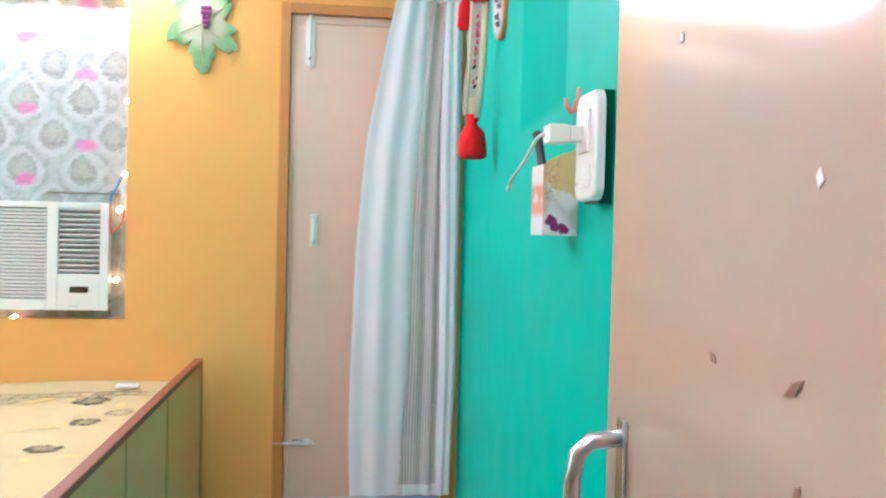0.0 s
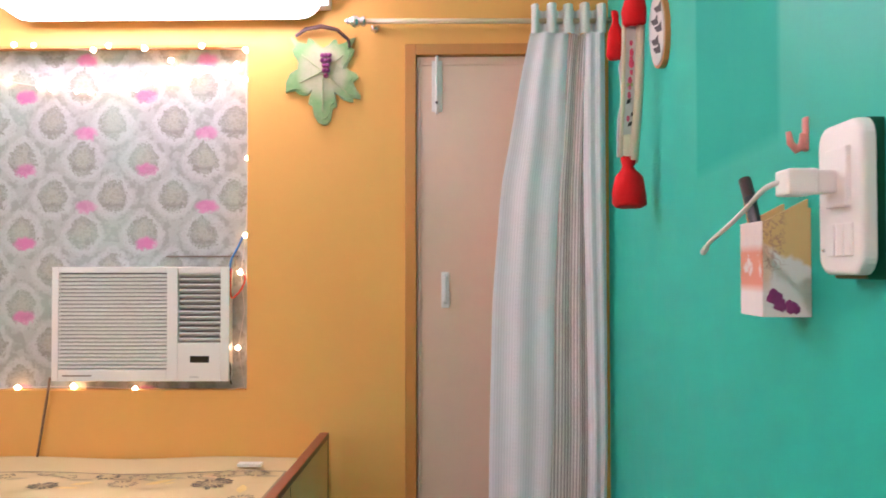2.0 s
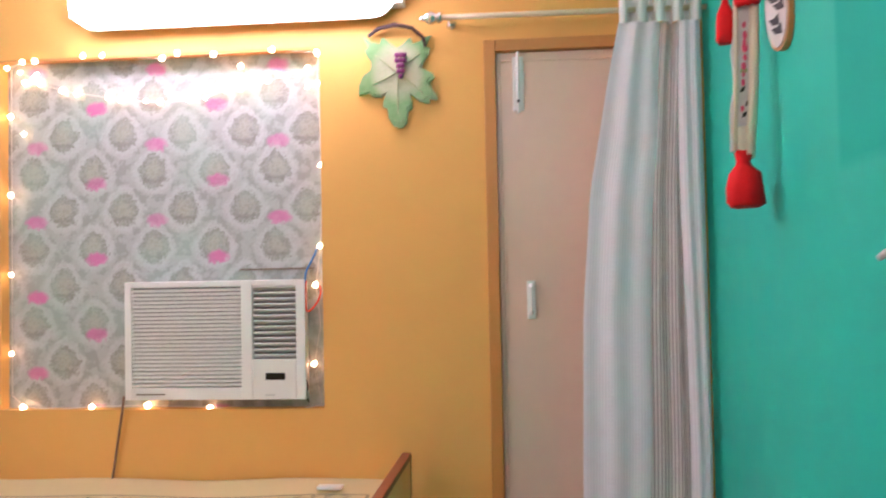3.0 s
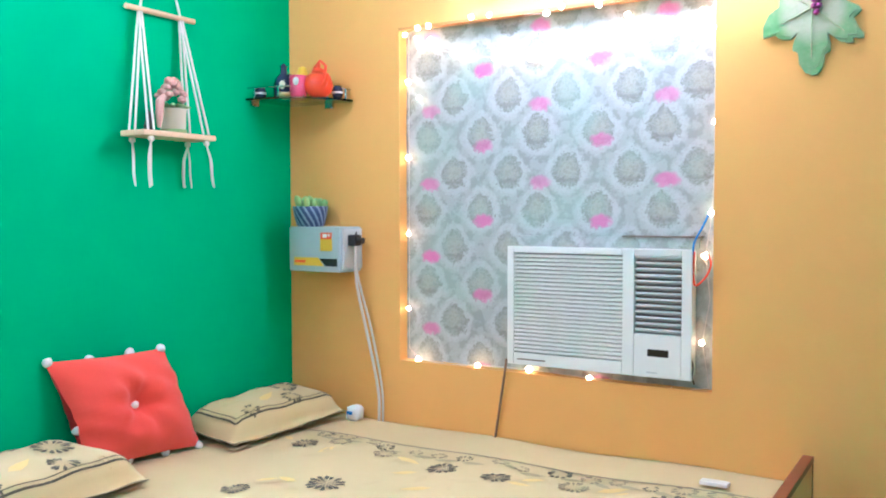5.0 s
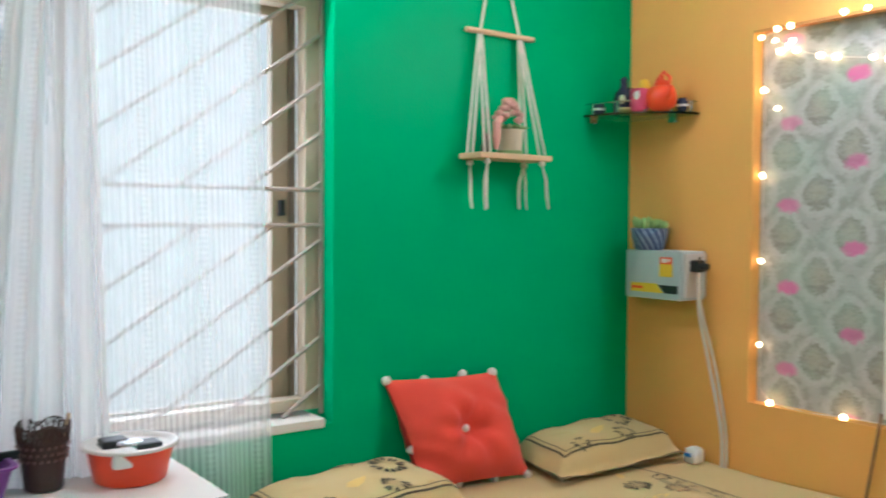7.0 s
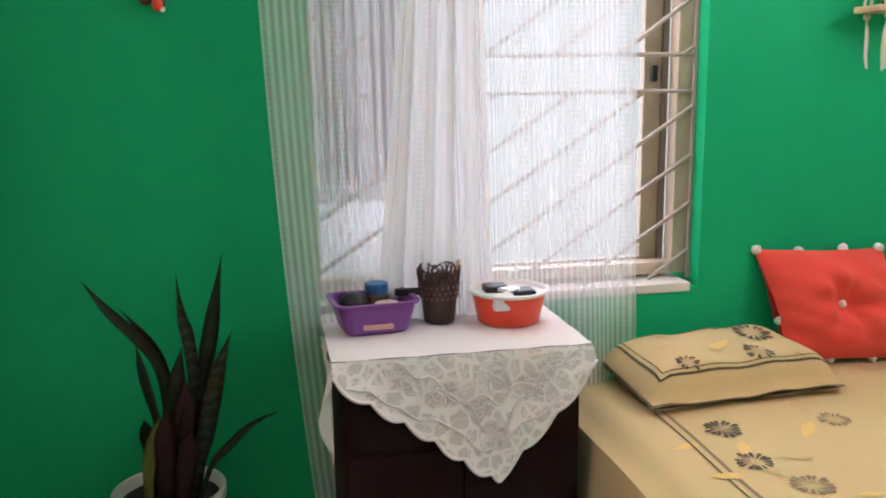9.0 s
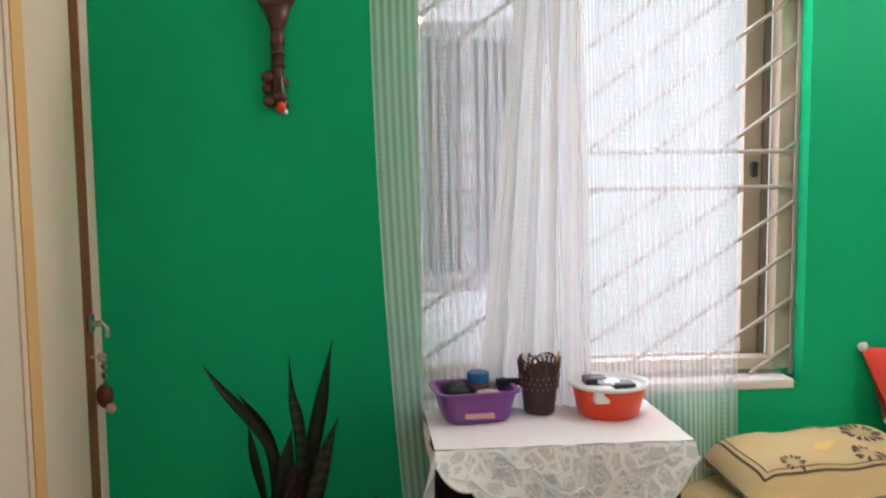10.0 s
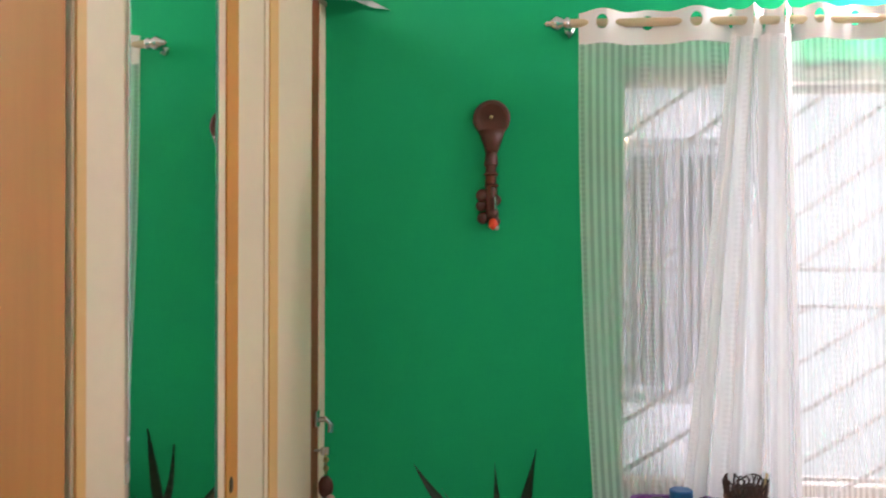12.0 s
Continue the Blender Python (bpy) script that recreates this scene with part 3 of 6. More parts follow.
structure("backdrop", B((-4.4, -1.5, -0.5, -4.35, 4.5, 4.0)), DAY_WHITE, "bright white daylight outside", "backdrop")

# entrance door leaf, open into the room along the east wall
ent = thing("door_2", (0.36, -0.6, 0), "open beige-pink gloss painted entrance door with steel handle", "door", kind="structure")
HINGE, FREE = Vector((0.335, -0.60, 0)), Vector((0.325, 0.352, 0))
along = (FREE - HINGE).normalized()
inner = Vector((-along.y, along.x, 0))
EM = Matrix(((along.x, inner.x, 0, HINGE.x), (along.y, inner.y, 0, HINGE.y), (0, 0, 1, 0), (0, 0, 0, 1)))
LEN = (FREE - HINGE).length


def on_leaf(bm):
    bmesh.ops.transform(bm, matrix=EM, verts=bm.verts)
    return bm


def leaf_paint():
    m = Mat("beige_gloss_door_paint", (0.46, 0.36, 0.28), 0.16)
    pos = m.coord("World")
    streak, blot, sc = m.noise(pos, 30, 3, 0.6, (1, 1, 0.12)), m.noise(pos, 3, 3), m.noise(pos, 11, 4, 0.65)
    m.mix(blot.above(0.55, 0.2) * 0.3, (0.40, 0.29, 0.22))
    m.mix(sc.above(0.70, 0.02) * 0.25, (0.30, 0.22, 0.17))
    m.rough(streak * 0.07 + 0.09)
    m.bump(streak * 0.15 + blot, 0.05, 0.01)
    return m.mat


part("door_leaf", on_leaf(B((0, -0.036, 0.012, LEN, 0, 2.05), bevel=0.004)), leaf_paint(), ent)
hp = part("handle_plate", on_leaf(B((LEN - 0.062, 0, 0.875, LEN - 0.040, 0.004, 0.98), bevel=0.0018)), STEEL, ent, "steel handle plate")
part("handle_grip", on_leaf(tube([(LEN - 0.051, 0.003, 0.962), (LEN - 0.051, 0.030, 0.960), (LEN - 0.051, 0.043, 0.948), (LEN - 0.051, 0.047, 0.925), (LEN - 0.051, 0.047, 0.78), (LEN - 0.051, 0.042, 0.755), (LEN - 0.051, 0.025, 0.745), (LEN - 0.051, 0.003, 0.744)], 0.008, 10)), STEEL, ent, "bent steel pull handle", True)
for a, z, ln, tilt in ((0.615, 1.06, 0.026, 25), (0.722, 1.062, 0.012, -50), (0.595, 1.181, 0.012, 70), (0.608, 1.001, 0.012, 35), (0.794, 1.30, 0.008, 40)):
    part("scuff", on_leaf(plate([(-ln / 2, -0.002), (0, -0.004), (ln / 2, 0.001), (0, 0.004)], Matrix.Translation((a, 0.0006, z)) @ pose(0, 0, 0, -90, 0, 0) @ pose(0, 0, 0, 0, 0, tilt), 0.0006)), CABLE_BROWN if z < 1.1 else PAPER, ent)

# ---- lamps ----
lamp = thing("tube_light", (-1.083, NY, 2.225), "lit white wall-mounted tube light above the papered window", "lamp")
part("batten", B((-1.70, NY - 0.075, 2.185, -0.465, NY, 2.262), bevel=0.006), WHITE_PLASTIC, lamp)


def stadium(a0, a1, h, n=10):
    r = h / 2
    return [(a1 - r + r * math.cos(math.pi * (k / n - 0.5)), r * math.sin(math.pi * (k / n - 0.5))) for k in range(n + 1)] + [(a0 + r - r * math.cos(math.pi * (k / n - 0.5)), -r * math.sin(math.pi * (k / n - 0.5))) for k in range(n + 1)]


# Wide glowing cover: the tube's glare is put into its shape.
cover_bm = plate(stadium(-0.59, 0.59, 0.165), Matrix.Translation((-1.083, NY - 0.076, 2.222)) @ pose(0, 0, 0, 90, 0, 0), 0.05)
# Unseen plate, added to keep the glow off wall and paper.
block_bm = plate(stadium(-0.594, 0.594, 0.173), Matrix.Translation((-1.083, NY - 0.063, 2.222)) @ pose(0, 0, 0, 90, 0, 0), 0.0115)
part("glow_block", block_bm, WHITE_PLASTIC, lamp, "added opaque plate blocking the glow behind")
part("glare_cover", cover_bm, TUBE_LIT, lamp, "glowing cover, widened to hold the tube's glare")
part("mounting_clip", B((-1.10, NY - 0.03, 2.30, -1.05, NY, 2.345), bevel=0.004), CABLE_BROWN, lamp)

bulb_lamp = thing("wall_lamp", (WX, 1.42, 2.42), "lit white bulb in a wall holder above the window", "lamp")
part("holder_plate", lathe([(0.042, 0), (0.042, 0.010), (0.026, 0.018), (0.020, 0.045)], (WX, 1.42, 2.42), 20, turn=pose(0, 0, 0, 0, 90, 0)), WHITE_PLASTIC, bulb_lamp)
part("bulb", ball((WX + 0.085, 1.42, 2.42), 0.04), glowing("lit_white_bulb", (1.0, 0.88, 0.89), LAMP_GLOW), bulb_lamp, "glowing bulb", True)

# Unseen bulb, added to light the door wall from the south.
door_fill = thing("wall_lamp", (-0.42, SY, 2.40), "added unseen bulb above the doorway, filling the door wall", "lamp")
part("holder_plate", lathe([(0.042, 0), (0.042, 0.010), (0.026, 0.018), (0.020, 0.045)], (-0.42, SY, 2.40), 20, turn=pose(0, 0, 0, -90, 0, 0)), WHITE_PLASTIC, door_fill)
part("bulb", ball((-0.42, SY + 0.085, 2.40), 0.04), glowing("door_fill_bulb", (1.0, 0.88, 0.89), DOOR_FILL_GLOW), door_fill, "glowing bulb", True)

lights = thing("string_lights", (-1.4, NY, 0.76), "warm white fairy lights strung round the papered window", "fairy lights")
fy = NY + 0.012
loop = [(-1.98, 2.03)] + [(-1.98, z) for z in (1.85, 1.70, 1.553, 1.40, 1.253, 1.10, 0.957, 0.80)] + [(-1.935, 0.757), (-1.80, 0.748), (-1.667, 0.757), (-1.451, 0.762), (-1.215, 0.752), (-1.07, 0.744), (-0.925, 0.738), (-0.80, 0.76), (-0.824, 0.909), (-0.80, 1.05), (-0.815, 1.195), (-0.797, 1.335), (-0.79, 1.48), (-0.79, 1.63), (-0.792, 1.80), (-0.80, 1.93), (-0.795, 2.041)]
top_run = [(-0.795, 2.041), (-0.96, 2.055), (-1.18, 2.048), (-1.317, 2.058), (-1.376, 2.042), (-1.606, 2.062), (-1.682, 2.064), (-1.87, 2.052), (-1.92, 2.05), (-1.98, 2.03)]
swag = [(-1.95, 2.02), (-1.898, 1.995), (-1.87, 1.975), (-1.782, 1.945), (-1.724, 1.932), (-1.603, 1.913), (-1.553, 1.902), (-1.455, 1.893), (-1.40, 1.888), (-1.288, 1.893), (-1.225, 1.897), (-1.147, 1.925), (-1.09, 1.925), (-1.05, 1.935), (-0.986, 1.953), (-0.914, 1.969), (-0.837, 1.993)]
part("wire", tube([(x, fy + 0.012, z) for x, z in loop], 0.0018, 5), CABLE_WHITE, lights)
part("wire", tube([(x, fy - 0.010, z) for x, z in top_run], 0.0018, 5), CABLE_WHITE, lights)
part("wire", tube([(x, fy + 0.026, z) for x, z in swag], 0.0018, 5), CABLE_WHITE, lights)
bulb_spots = [(x, fy + 0.006, z) for x, z in loop[1:] if z not in (1.48, 1.70, 1.40, 1.10, 0.80, 0.76, 1.05, 1.80) and x not in (-1.80, -1.07)] + [(x, fy - 0.016, z) for x, z in top_run] + [(x, fy + 0.02, z) for x, z in swag] + [(-1.93, fy + 0.02, 1.98), (-1.936, fy + 0.02, 1.785), (-0.837, fy + 0.02, 1.925), (-1.09, fy + 0.02, 2.009), (-1.885, fy + 0.02, 2.01), (-1.12, fy + 0.02, 1.945)]
for k, (x, y, z) in enumerate(bulb_spots):
    r = 0.0085 + 0.004 * random.random()
    if z < 0.8:
        r += 0.002
    part("bulb", ball((x, y, z), r, sub=1), BULB_LIT, lights)

# ---- window air conditioner ----
ac = thing("air_conditioner", (-1.18, NY, 0.79), "white window air conditioner set into the papered window", "air conditioner")
ay = 3.132
part("casing", B((-1.505, ay + 0.03, 0.797, -0.85, NY + 0.045, 1.21), bevel=0.006), WHITE_PLASTIC, ac)
front = part("front_panel", B((-1.486, ay, 0.788, -1.078, ay + 0.03, 0.832), bevel=0.003), WHITE_PLASTIC, ac, "white moulded front frame")
for q in ((-1.512, 0.788, -1.486, 1.216), (-1.078, 0.788, -1.036, 1.216), (-0.876, 0.788, -0.842, 1.216), (-1.486, 1.193, -1.078, 1.216), (-1.036, 1.193, -0.876, 1.216), (-1.036, 0.788, -0.876, 0.932)):
    part("frame_bar", B((q[0], ay, q[1], q[2], ay + 0.03, q[3]), bevel=0.003), WHITE_PLASTIC, front)
part("filter_backing", B((-1.486, ay + 0.022, 0.832, -1.078, ay + 0.028, 1.193)), FILTER_GREY, ac)
for k in range(25):
    z = 0.842 + 0.0142 * k
    bm = B((-1.486, -0.009, -0.0046, -1.078, 0.009, 0.0046), bevel=0.002, seg=1)
    bmesh.ops.transform(bm, matrix=Matrix.Translation((0, ay + 0.011, z)) @ pose(0, 0, 0, 8, 0, 0), verts=bm.verts)
    part("slat", bm, WHITE_PLASTIC, front)
# Backing whose brown has the shade between the louvres painted in.
part("vent_backing", B((-1.036, ay + 0.024, 0.932, -0.876, ay + 0.028, 1.193)), VENT_SHADE, ac, "air outlet backing, its shade put into the brown")
for k in range(13):
    z = 0.943 + 0.0202 * k
    bm = B((-1.034, -0.010, -0.0038, -0.878, 0.010, 0.0038), bevel=0.0015, seg=1)
    bmesh.ops.transform(bm, matrix=Matrix.Translation((0, ay + 0.012, z)) @ pose(0, 0, 0, -32, 0, 0), verts=bm.verts)
    part("louvre", bm, GREY_PLASTIC, front)
part("display", B((-0.989, ay - 0.002, 0.858, -0.917, ay + 0.004, 0.883), bevel=0.002), DISPLAY, ac, "small dark display")
part("maker_bar", B((-1.47, ay - 0.001, 0.806, -1.36, ay + 0.002, 0.811)), FRAME_BROWN, ac)
part("model_bar", B((-0.99, ay - 0.001, 0.802, -0.955, ay + 0.002, 0.807)), GREY_PLASTIC, ac)
# Thin dark strip for the wallpaper's cut edge.
part("paper_cut_edge", B((-1.10, NY + 0.02, 1.252, -0.83, NY + 0.05, 1.258)), FRAME_BROWN, ac)
part("top_flange", B((-1.512, NY + 0.03, 1.216, -0.842, NY + 0.05, 1.252)), DAMASK, ac, "papered strip")


def cable(name, points, r, mat, label, steps=6):
    """A hanging cable along a smooth curve."""
    p = [Vector(q) for q in points]
    out = []
    for k in range(len(p) - 1):
        a, b, c, d = p[max(k - 1, 0)], p[k], p[k + 1], p[min(k + 2, len(p) - 1)]
        for j in range(steps):
            t = j / steps
            out.append(0.5 * ((2 * b) + (c - a) * t + (2 * a - 5 * b + 4 * c - d) * t * t + (3 * b - a - 3 * c + d) * t ** 3))
    out.append(p[-1])
    return tagged(part(name, tube(out, r, 8), mat, smooth=True), label, "cable")


cable("power_cable", [(-1.525, 3.15, 0.80), (-1.528, 3.15, 0.77), (-1.55, 3.155, 0.643), (-1.573, 3.155, 0.50)], 0.0045, CABLE_BROWN, "brown power cable hanging below the air conditioner")
cable("blue_wire", [(-0.80, 3.165, 1.33), (-0.815, 3.15, 1.29), (-0.838, 3.14, 1.24), (-0.842, 3.14, 1.20)], 0.0035, BLUE_WIRE, "blue insulated wire beside the air conditioner")
cable("red_wire", [(-0.80, 3.165, 1.20), (-0.785, 3.14, 1.17), (-0.80, 3.14, 1.13), (-0.835, 3.14, 1.10), (-0.84, 3.14, 1.16), (-0.838, 3.14, 1.21)], 0.0035, RED, "red insulated wire beside the air conditioner")
cable("black_wire", [(-0.845, 3.145, 0.86), (-0.838, 3.14, 0.83), (-0.843, 3.145, 0.80), (-0.84, 3.16, 0.775)], 0.003, DARK_PLASTIC, "short black wire at the corner of the air conditioner")

# ---- voltage stabiliser with pot ----
stab = thing("voltage_stabiliser", (-2.32, NY, 1.10), "grey wall-mounted voltage stabiliser with coloured stickers", "stabiliser")
part("casing", B((-2.462, 3.03, 1.10, -2.20, NY, 1.281), bevel=0.006), STAB_GREY, stab)
part("side_panel", B((-2.2, 3.045, 1.112, -2.192, NY - 0.004, 1.272), bevel=0.002), GREY_PLASTIC, stab)
part("rating_sticker", B((-2.298, 3.0285, 1.185, -2.238, 3.0305, 1.232)), STICKER_YELLOW, stab, "yellow rating sticker")
part("star_sticker", B((-2.296, 3.028, 1.232, -2.240, 3.0305, 1.258)), ORANGE, stab, "orange-red sticker")
part("sticker_bar", B((-2.285, 3.0272, 1.238, -2.262, 3.0282, 1.252), (-2.256, 3.0272, 1.242, -2.248, 3.0282, 1.252)), PAPER, stab)
part("name_strip", plate([(0, 0), (0.155, 0), (0.125, 0.034), (0, 0.034)], Matrix.Translation((-2.435, 3.0302, 1.124)) @ pose(0, 0, 0, 90, 0, 0), 0.0015), STICKER_YELLOW, stab, "yellow name strip")
part("name_bar", B((-2.43, 3.0275, 1.136, -2.375, 3.0285, 1.146)), ORANGE, stab)
part("dark_strip", plate([(0.162, 0), (0.222, 0), (0.222, 0.03), (0.132, 0.03)], Matrix.Translation((-2.435, 3.0302, 1.124)) @ pose(0, 0, 0, 90, 0, 0), 0.0015), DARK_PLASTIC, stab)
part("socket_slot", B((-2.195, 3.12, 1.20, -2.19, 3.13, 1.26)), DARK_PLASTIC, stab)
plug = tagged(part("power_plug", B((-2.194, 3.07, 1.205, -2.155, 3.115, 1.25), bevel=0.008), DARK_PLASTIC), "black three-pin plug in the stabiliser", "plug")
part("plug_grip", tube([(-2.16, 3.09, 1.23), (-2.13, 3.09, 1.225)], 0.013, 12), DARK_PLASTIC, plug)
cable("stabiliser_cable", [(-2.165, 3.085, 1.21), (-2.16, 3.08, 1.15), (-2.17, 3.10, 1.05), (-2.155, 3.13, 0.90), (-2.12, 3.145, 0.72), (-2.10, 3.15, 0.60), (-2.10, 3.15, 0.49)], 0.0055, CABLE_WHITE, "white cable hanging from the stabiliser to the bed")
cable("stabiliser_cable", [(-2.195, 3.13, 1.115), (-2.17, 3.13, 1.02), (-2.14, 3.15, 0.88), (-2.105, 3.155, 0.72), (-2.085, 3.155, 0.6), (-2.085, 3.155, 0.49)], 0.0045, CABLE_WHITE, "white cable hanging from the stabiliser to the bed")

sp = thing("succulent_pot", (-2.39, 3.08, 1.281), "blue and white striped bowl with pale green succulent", "potted plant")
part("bowl", lathe([(0.050, 1.281), (0.056, 1.287), (0.066, 1.325), (0.073, 1.362), (0.069, 1.364), (0.062, 1.350), (0.0, 1.348)], (-2.39, 3.08, 0), 28), BLUE_STRIPE, sp, "", True)
for k in range(11):
    a, r = k * 2.4, 0.010 + 0.0045 * k
    h = 0.036 + 0.020 * random.random()
    p = Vector((-2.39 + r * math.cos(a), 3.08 + r * math.sin(a), 1.352))
    q = p + Vector((0.02 * math.cos(a), 0.02 * math.sin(a), h))
    part("leaf", tube([p, p.lerp(q, 0.4), p.lerp(q, 0.8), q], [0.008, 0.015, 0.014, 0.004], 7), SUCCULENT, sp, "", True)

# ---- glass corner shelf ----
sh = thing("corner_shelf", (WX, NY, 1.79), "quarter-round glass corner shelf with a chrome gallery rail", "shelf")
R = 0.335
RY = 0.265
arc = [(R * math.cos(math.pi / 2 * k / 14), -RY * math.sin(math.pi / 2 * k / 14)) for k in range(15)]
glass_bm = plate([(0.002, -0.002)] + arc, Matrix.Translation((WX, NY, 1.788)), 0.008)
glass_ob = part("glass_shelf", glass_bm, GLASS, sh)
rail = [(WX + (R - 0.012) * math.cos(math.pi / 2 * k / 14), NY - (RY - 0.012) * math.sin(math.pi / 2 * k / 14), 1.838) for k in range(15)]
part("gallery_rail", tube(rail, 0.0035, 6), STEEL, sh)
for k in (1, 4, 7, 10, 13):
    x, y, z = rail[k]
    part("rail_post", tube([(x, y, 1.796), (x, y, 1.838)], 0.005, 8), STEEL, sh)
part("bracket", B((WX, NY - 0.24, 1.768, WX + 0.012, NY - 0.20, 1.79)), STEEL, sh)
part("bracket", B((WX + 0.20, NY - 0.012, 1.768, WX + 0.24, NY, 1.79)), STEEL, sh)

zs = 1.796
bottle = thing("decanter", (-2.475, 3.02, zs), "dark blue glazed flask with yellow label on glass shelf", "bottle")
part("body", lathe([(0.028, 0), (0.04, 0.01), (0.042, 0.05), (0.034, 0.085), (0.015, 0.105), (0.012, 0.13), (0.016, 0.135), (0.0, 0.15)], (-2.475, 3.02, zs), 18), DARK_BLUE, bottle, "", True)
part("label_patch", ball((-2.452, 2.985, zs + 0.055), 0.018, squash=(0.9, 0.35, 1)), BEIGE_CERAMIC, bottle)
part("handle", tube([(-2.44, 3.03, zs + 0.03), (-2.42, 3.03, zs + 0.06), (-2.425, 3.03, zs + 0.09), (-2.455, 3.025, zs + 0.10)], 0.005), DARK_BLUE, bottle)
tagged(part("yellow_jar", lathe([(0.022, 0), (0.027, 0.02), (0.024, 0.10), (0.016, 0.13), (0.0, 0.135)], (-2.41, 3.06, zs), 16), STICKER_YELLOW, smooth=True), "slim yellow ceramic jar on glass shelf", "jar")
mug = thing("mug", (-2.375, 2.995, zs), "deep pink mug with a pale round picture", "mug")
part("body", lathe([(0.03, 0), (0.034, 0.01), (0.036, 0.085), (0.032, 0.086), (0.030, 0.02), (0.0, 0.018)], (-2.375, 2.995, zs), 20), HOT_PINK, mug, "", True)
part("picture_patch", ball((-2.36, 2.962, zs + 0.06), 0.017, squash=(0.9, 0.35, 1)), CERAMIC, mug)
pot = thing("teapot", (-2.31, 3.04, zs), "glossy red rounded ceramic teapot on glass shelf", "teapot")
part("body", lathe([(0.03, 0), (0.05, 0.02), (0.058, 0.05), (0.048, 0.085), (0.02, 0.10), (0.0, 0.10)], (-2.31, 3.04, zs), 20), RED, pot, "", True)
part("lid", lathe([(0.03, 0.095), (0.024, 0.112), (0.008, 0.118), (0.010, 0.132), (0.0, 0.136)], (-2.31, 3.04, zs), 16), RED, pot, "", True)
part("spout", tube([(-2.27, 3.02, zs + 0.04), (-2.245, 3.01, zs + 0.06), (-2.235, 3.005, zs + 0.085)], [0.012, 0.009, 0.006], 8), RED, pot)
part("handle", tube([(-2.345, 3.06, zs + 0.075), (-2.34, 3.05, zs + 0.12), (-2.30, 3.04, zs + 0.145), (-2.265, 3.03, zs + 0.12), (-2.27, 3.03, zs + 0.08)], 0.006), RED, pot)
for x, y, mat, label in ((-2.262, 3.10, DARK_BLUE, "small dark jar with pale bands"), (-2.54, 2.955, DARK_BLUE, "small dark jar with pale bands")):
    j = thing("small_jar", (x, y, zs), label, "jar", "small jars on the glass shelf")
    part("body", lathe([(0.016, 0), (0.022, 0.012), (0.022, 0.035), (0.015, 0.05), (0.0, 0.052)], (x, y, zs), 14), mat, j, "", True)
    part("band", lathe([(0.0228, 0.018), (0.0228, 0.026)], (x, y, zs), 14), CERAMIC, j)
tagged(part("pebble_dish", lathe([(0.02, 0), (0.032, 0.01), (0.036, 0.018), (0.032, 0.018), (0.0, 0.010)], (-2.425, 2.975, zs), 16), BRASS, smooth=True), "shallow brass dish on glass shelf", "dish")

# ---- swing shelf ----
sw = thing("swing_shelf", (-2.48, 2.43, 1.60), "small pine swing shelf hung on white cotton ropes", "shelf")
bx0, bx1, by0, by1 = -2.555, -2.435, 2.285, 2.61
part("board", B((bx0, by0, 1.598, bx1, by1, 1.618), bevel=0.004), PALE_WOOD, sw)
part("dowel", tube([(-2.555, 2.315, 2.045), (-2.555, 2.62, 2.045)], 0.010, 10), PALE_WOOD, sw)
part("hanging_cord", tube([(-2.56, 2.38, 2.05), (-2.565, 2.455, 2.40)], 0.005, 6), ROPE, sw)
part("hanging_cord", tube([(-2.56, 2.56, 2.05), (-2.565, 2.46, 2.40)], 0.005, 6), ROPE, sw)
part("nail", tube([(WX - 0.005, 2.457, 2.40), (WX + 0.03, 2.457, 2.40)], 0.004, 6), STEEL, sw)
for ytop, ybot in ((2.375, 2.325), (2.555, 2.572)):
    for xb in (bx0 + 0.012, bx1 - 0.012):
        for d in (-0.006, 0.006):
            part("rope", tube([(-2.555, ytop + d, 2.05), (xb + d, ybot + d * 1.2, 1.62)], 0.0042, 6), ROPE, sw)
        part("knot", ball((xb, ybot, 1.588), 0.013, sub=1), ROPE, sw)
        for k in range(3):
            a = random.uniform(-0.02, 0.02)
            part("tassel", tube([(xb, ybot, 1.585), (xb + a * 0.4, ybot + a, 1.53), (xb + a, ybot + a * 0.7, 1.47), (xb + a * 0.8, ybot + a + 0.006, 1.42 + 0.015 * random.random())], [0.003, 0.0042, 0.004, 0.003], 6), ROPE, sw)
fp = thing("flower_pot", (-2.49, 2.46, 1.618), "cream pot of dusty pink artificial flowers on swing shelf", "potted plant")
part("pot", lathe([(0.034, 0), (0.042, 0.008), (0.045, 0.082), (0.048, 0.085), (0.042, 0.086), (0.038, 0.07), (0, 0.068)], (-2.49, 2.46, 1.618), 20), BEIGE_CERAMIC, fp, "", True)
part("pot_base", lathe([(0.046, 0.0), (0.046, 0.012), (0.0, 0.013)], (-2.49, 2.46, 1.6185), 20), GREEN_GLAZE, fp)
for k in range(22):
    a, e = k * 2.399, 0.2 + 0.8 * (k / 22)
    p = Vector((-2.49 + 0.045 * e * math.cos(a), 2.455 + 0.055 * e * math.sin(a), 1.73 + 0.085 * (1 - e) + 0.012 * random.random()))
    part("blossom", ball(p, 0.014 + 0.004 * random.random(), sub=1, squash=(1, 1, 0.8)), PINK_FLOWER, fp)
for k in range(8):
    a = k * 0.8
    p = Vector((-2.49, 2.46, 1.69))
    q = p + Vector((0.055 * math.cos(a), 0.065 * math.sin(a), 0.02))
    part("leaf", tube([p, p.lerp(q, 0.5) + Vector((0, 0, 0.015)), q], [0.004, 0.010, 0.002], 5), GREEN_GLAZE, fp)
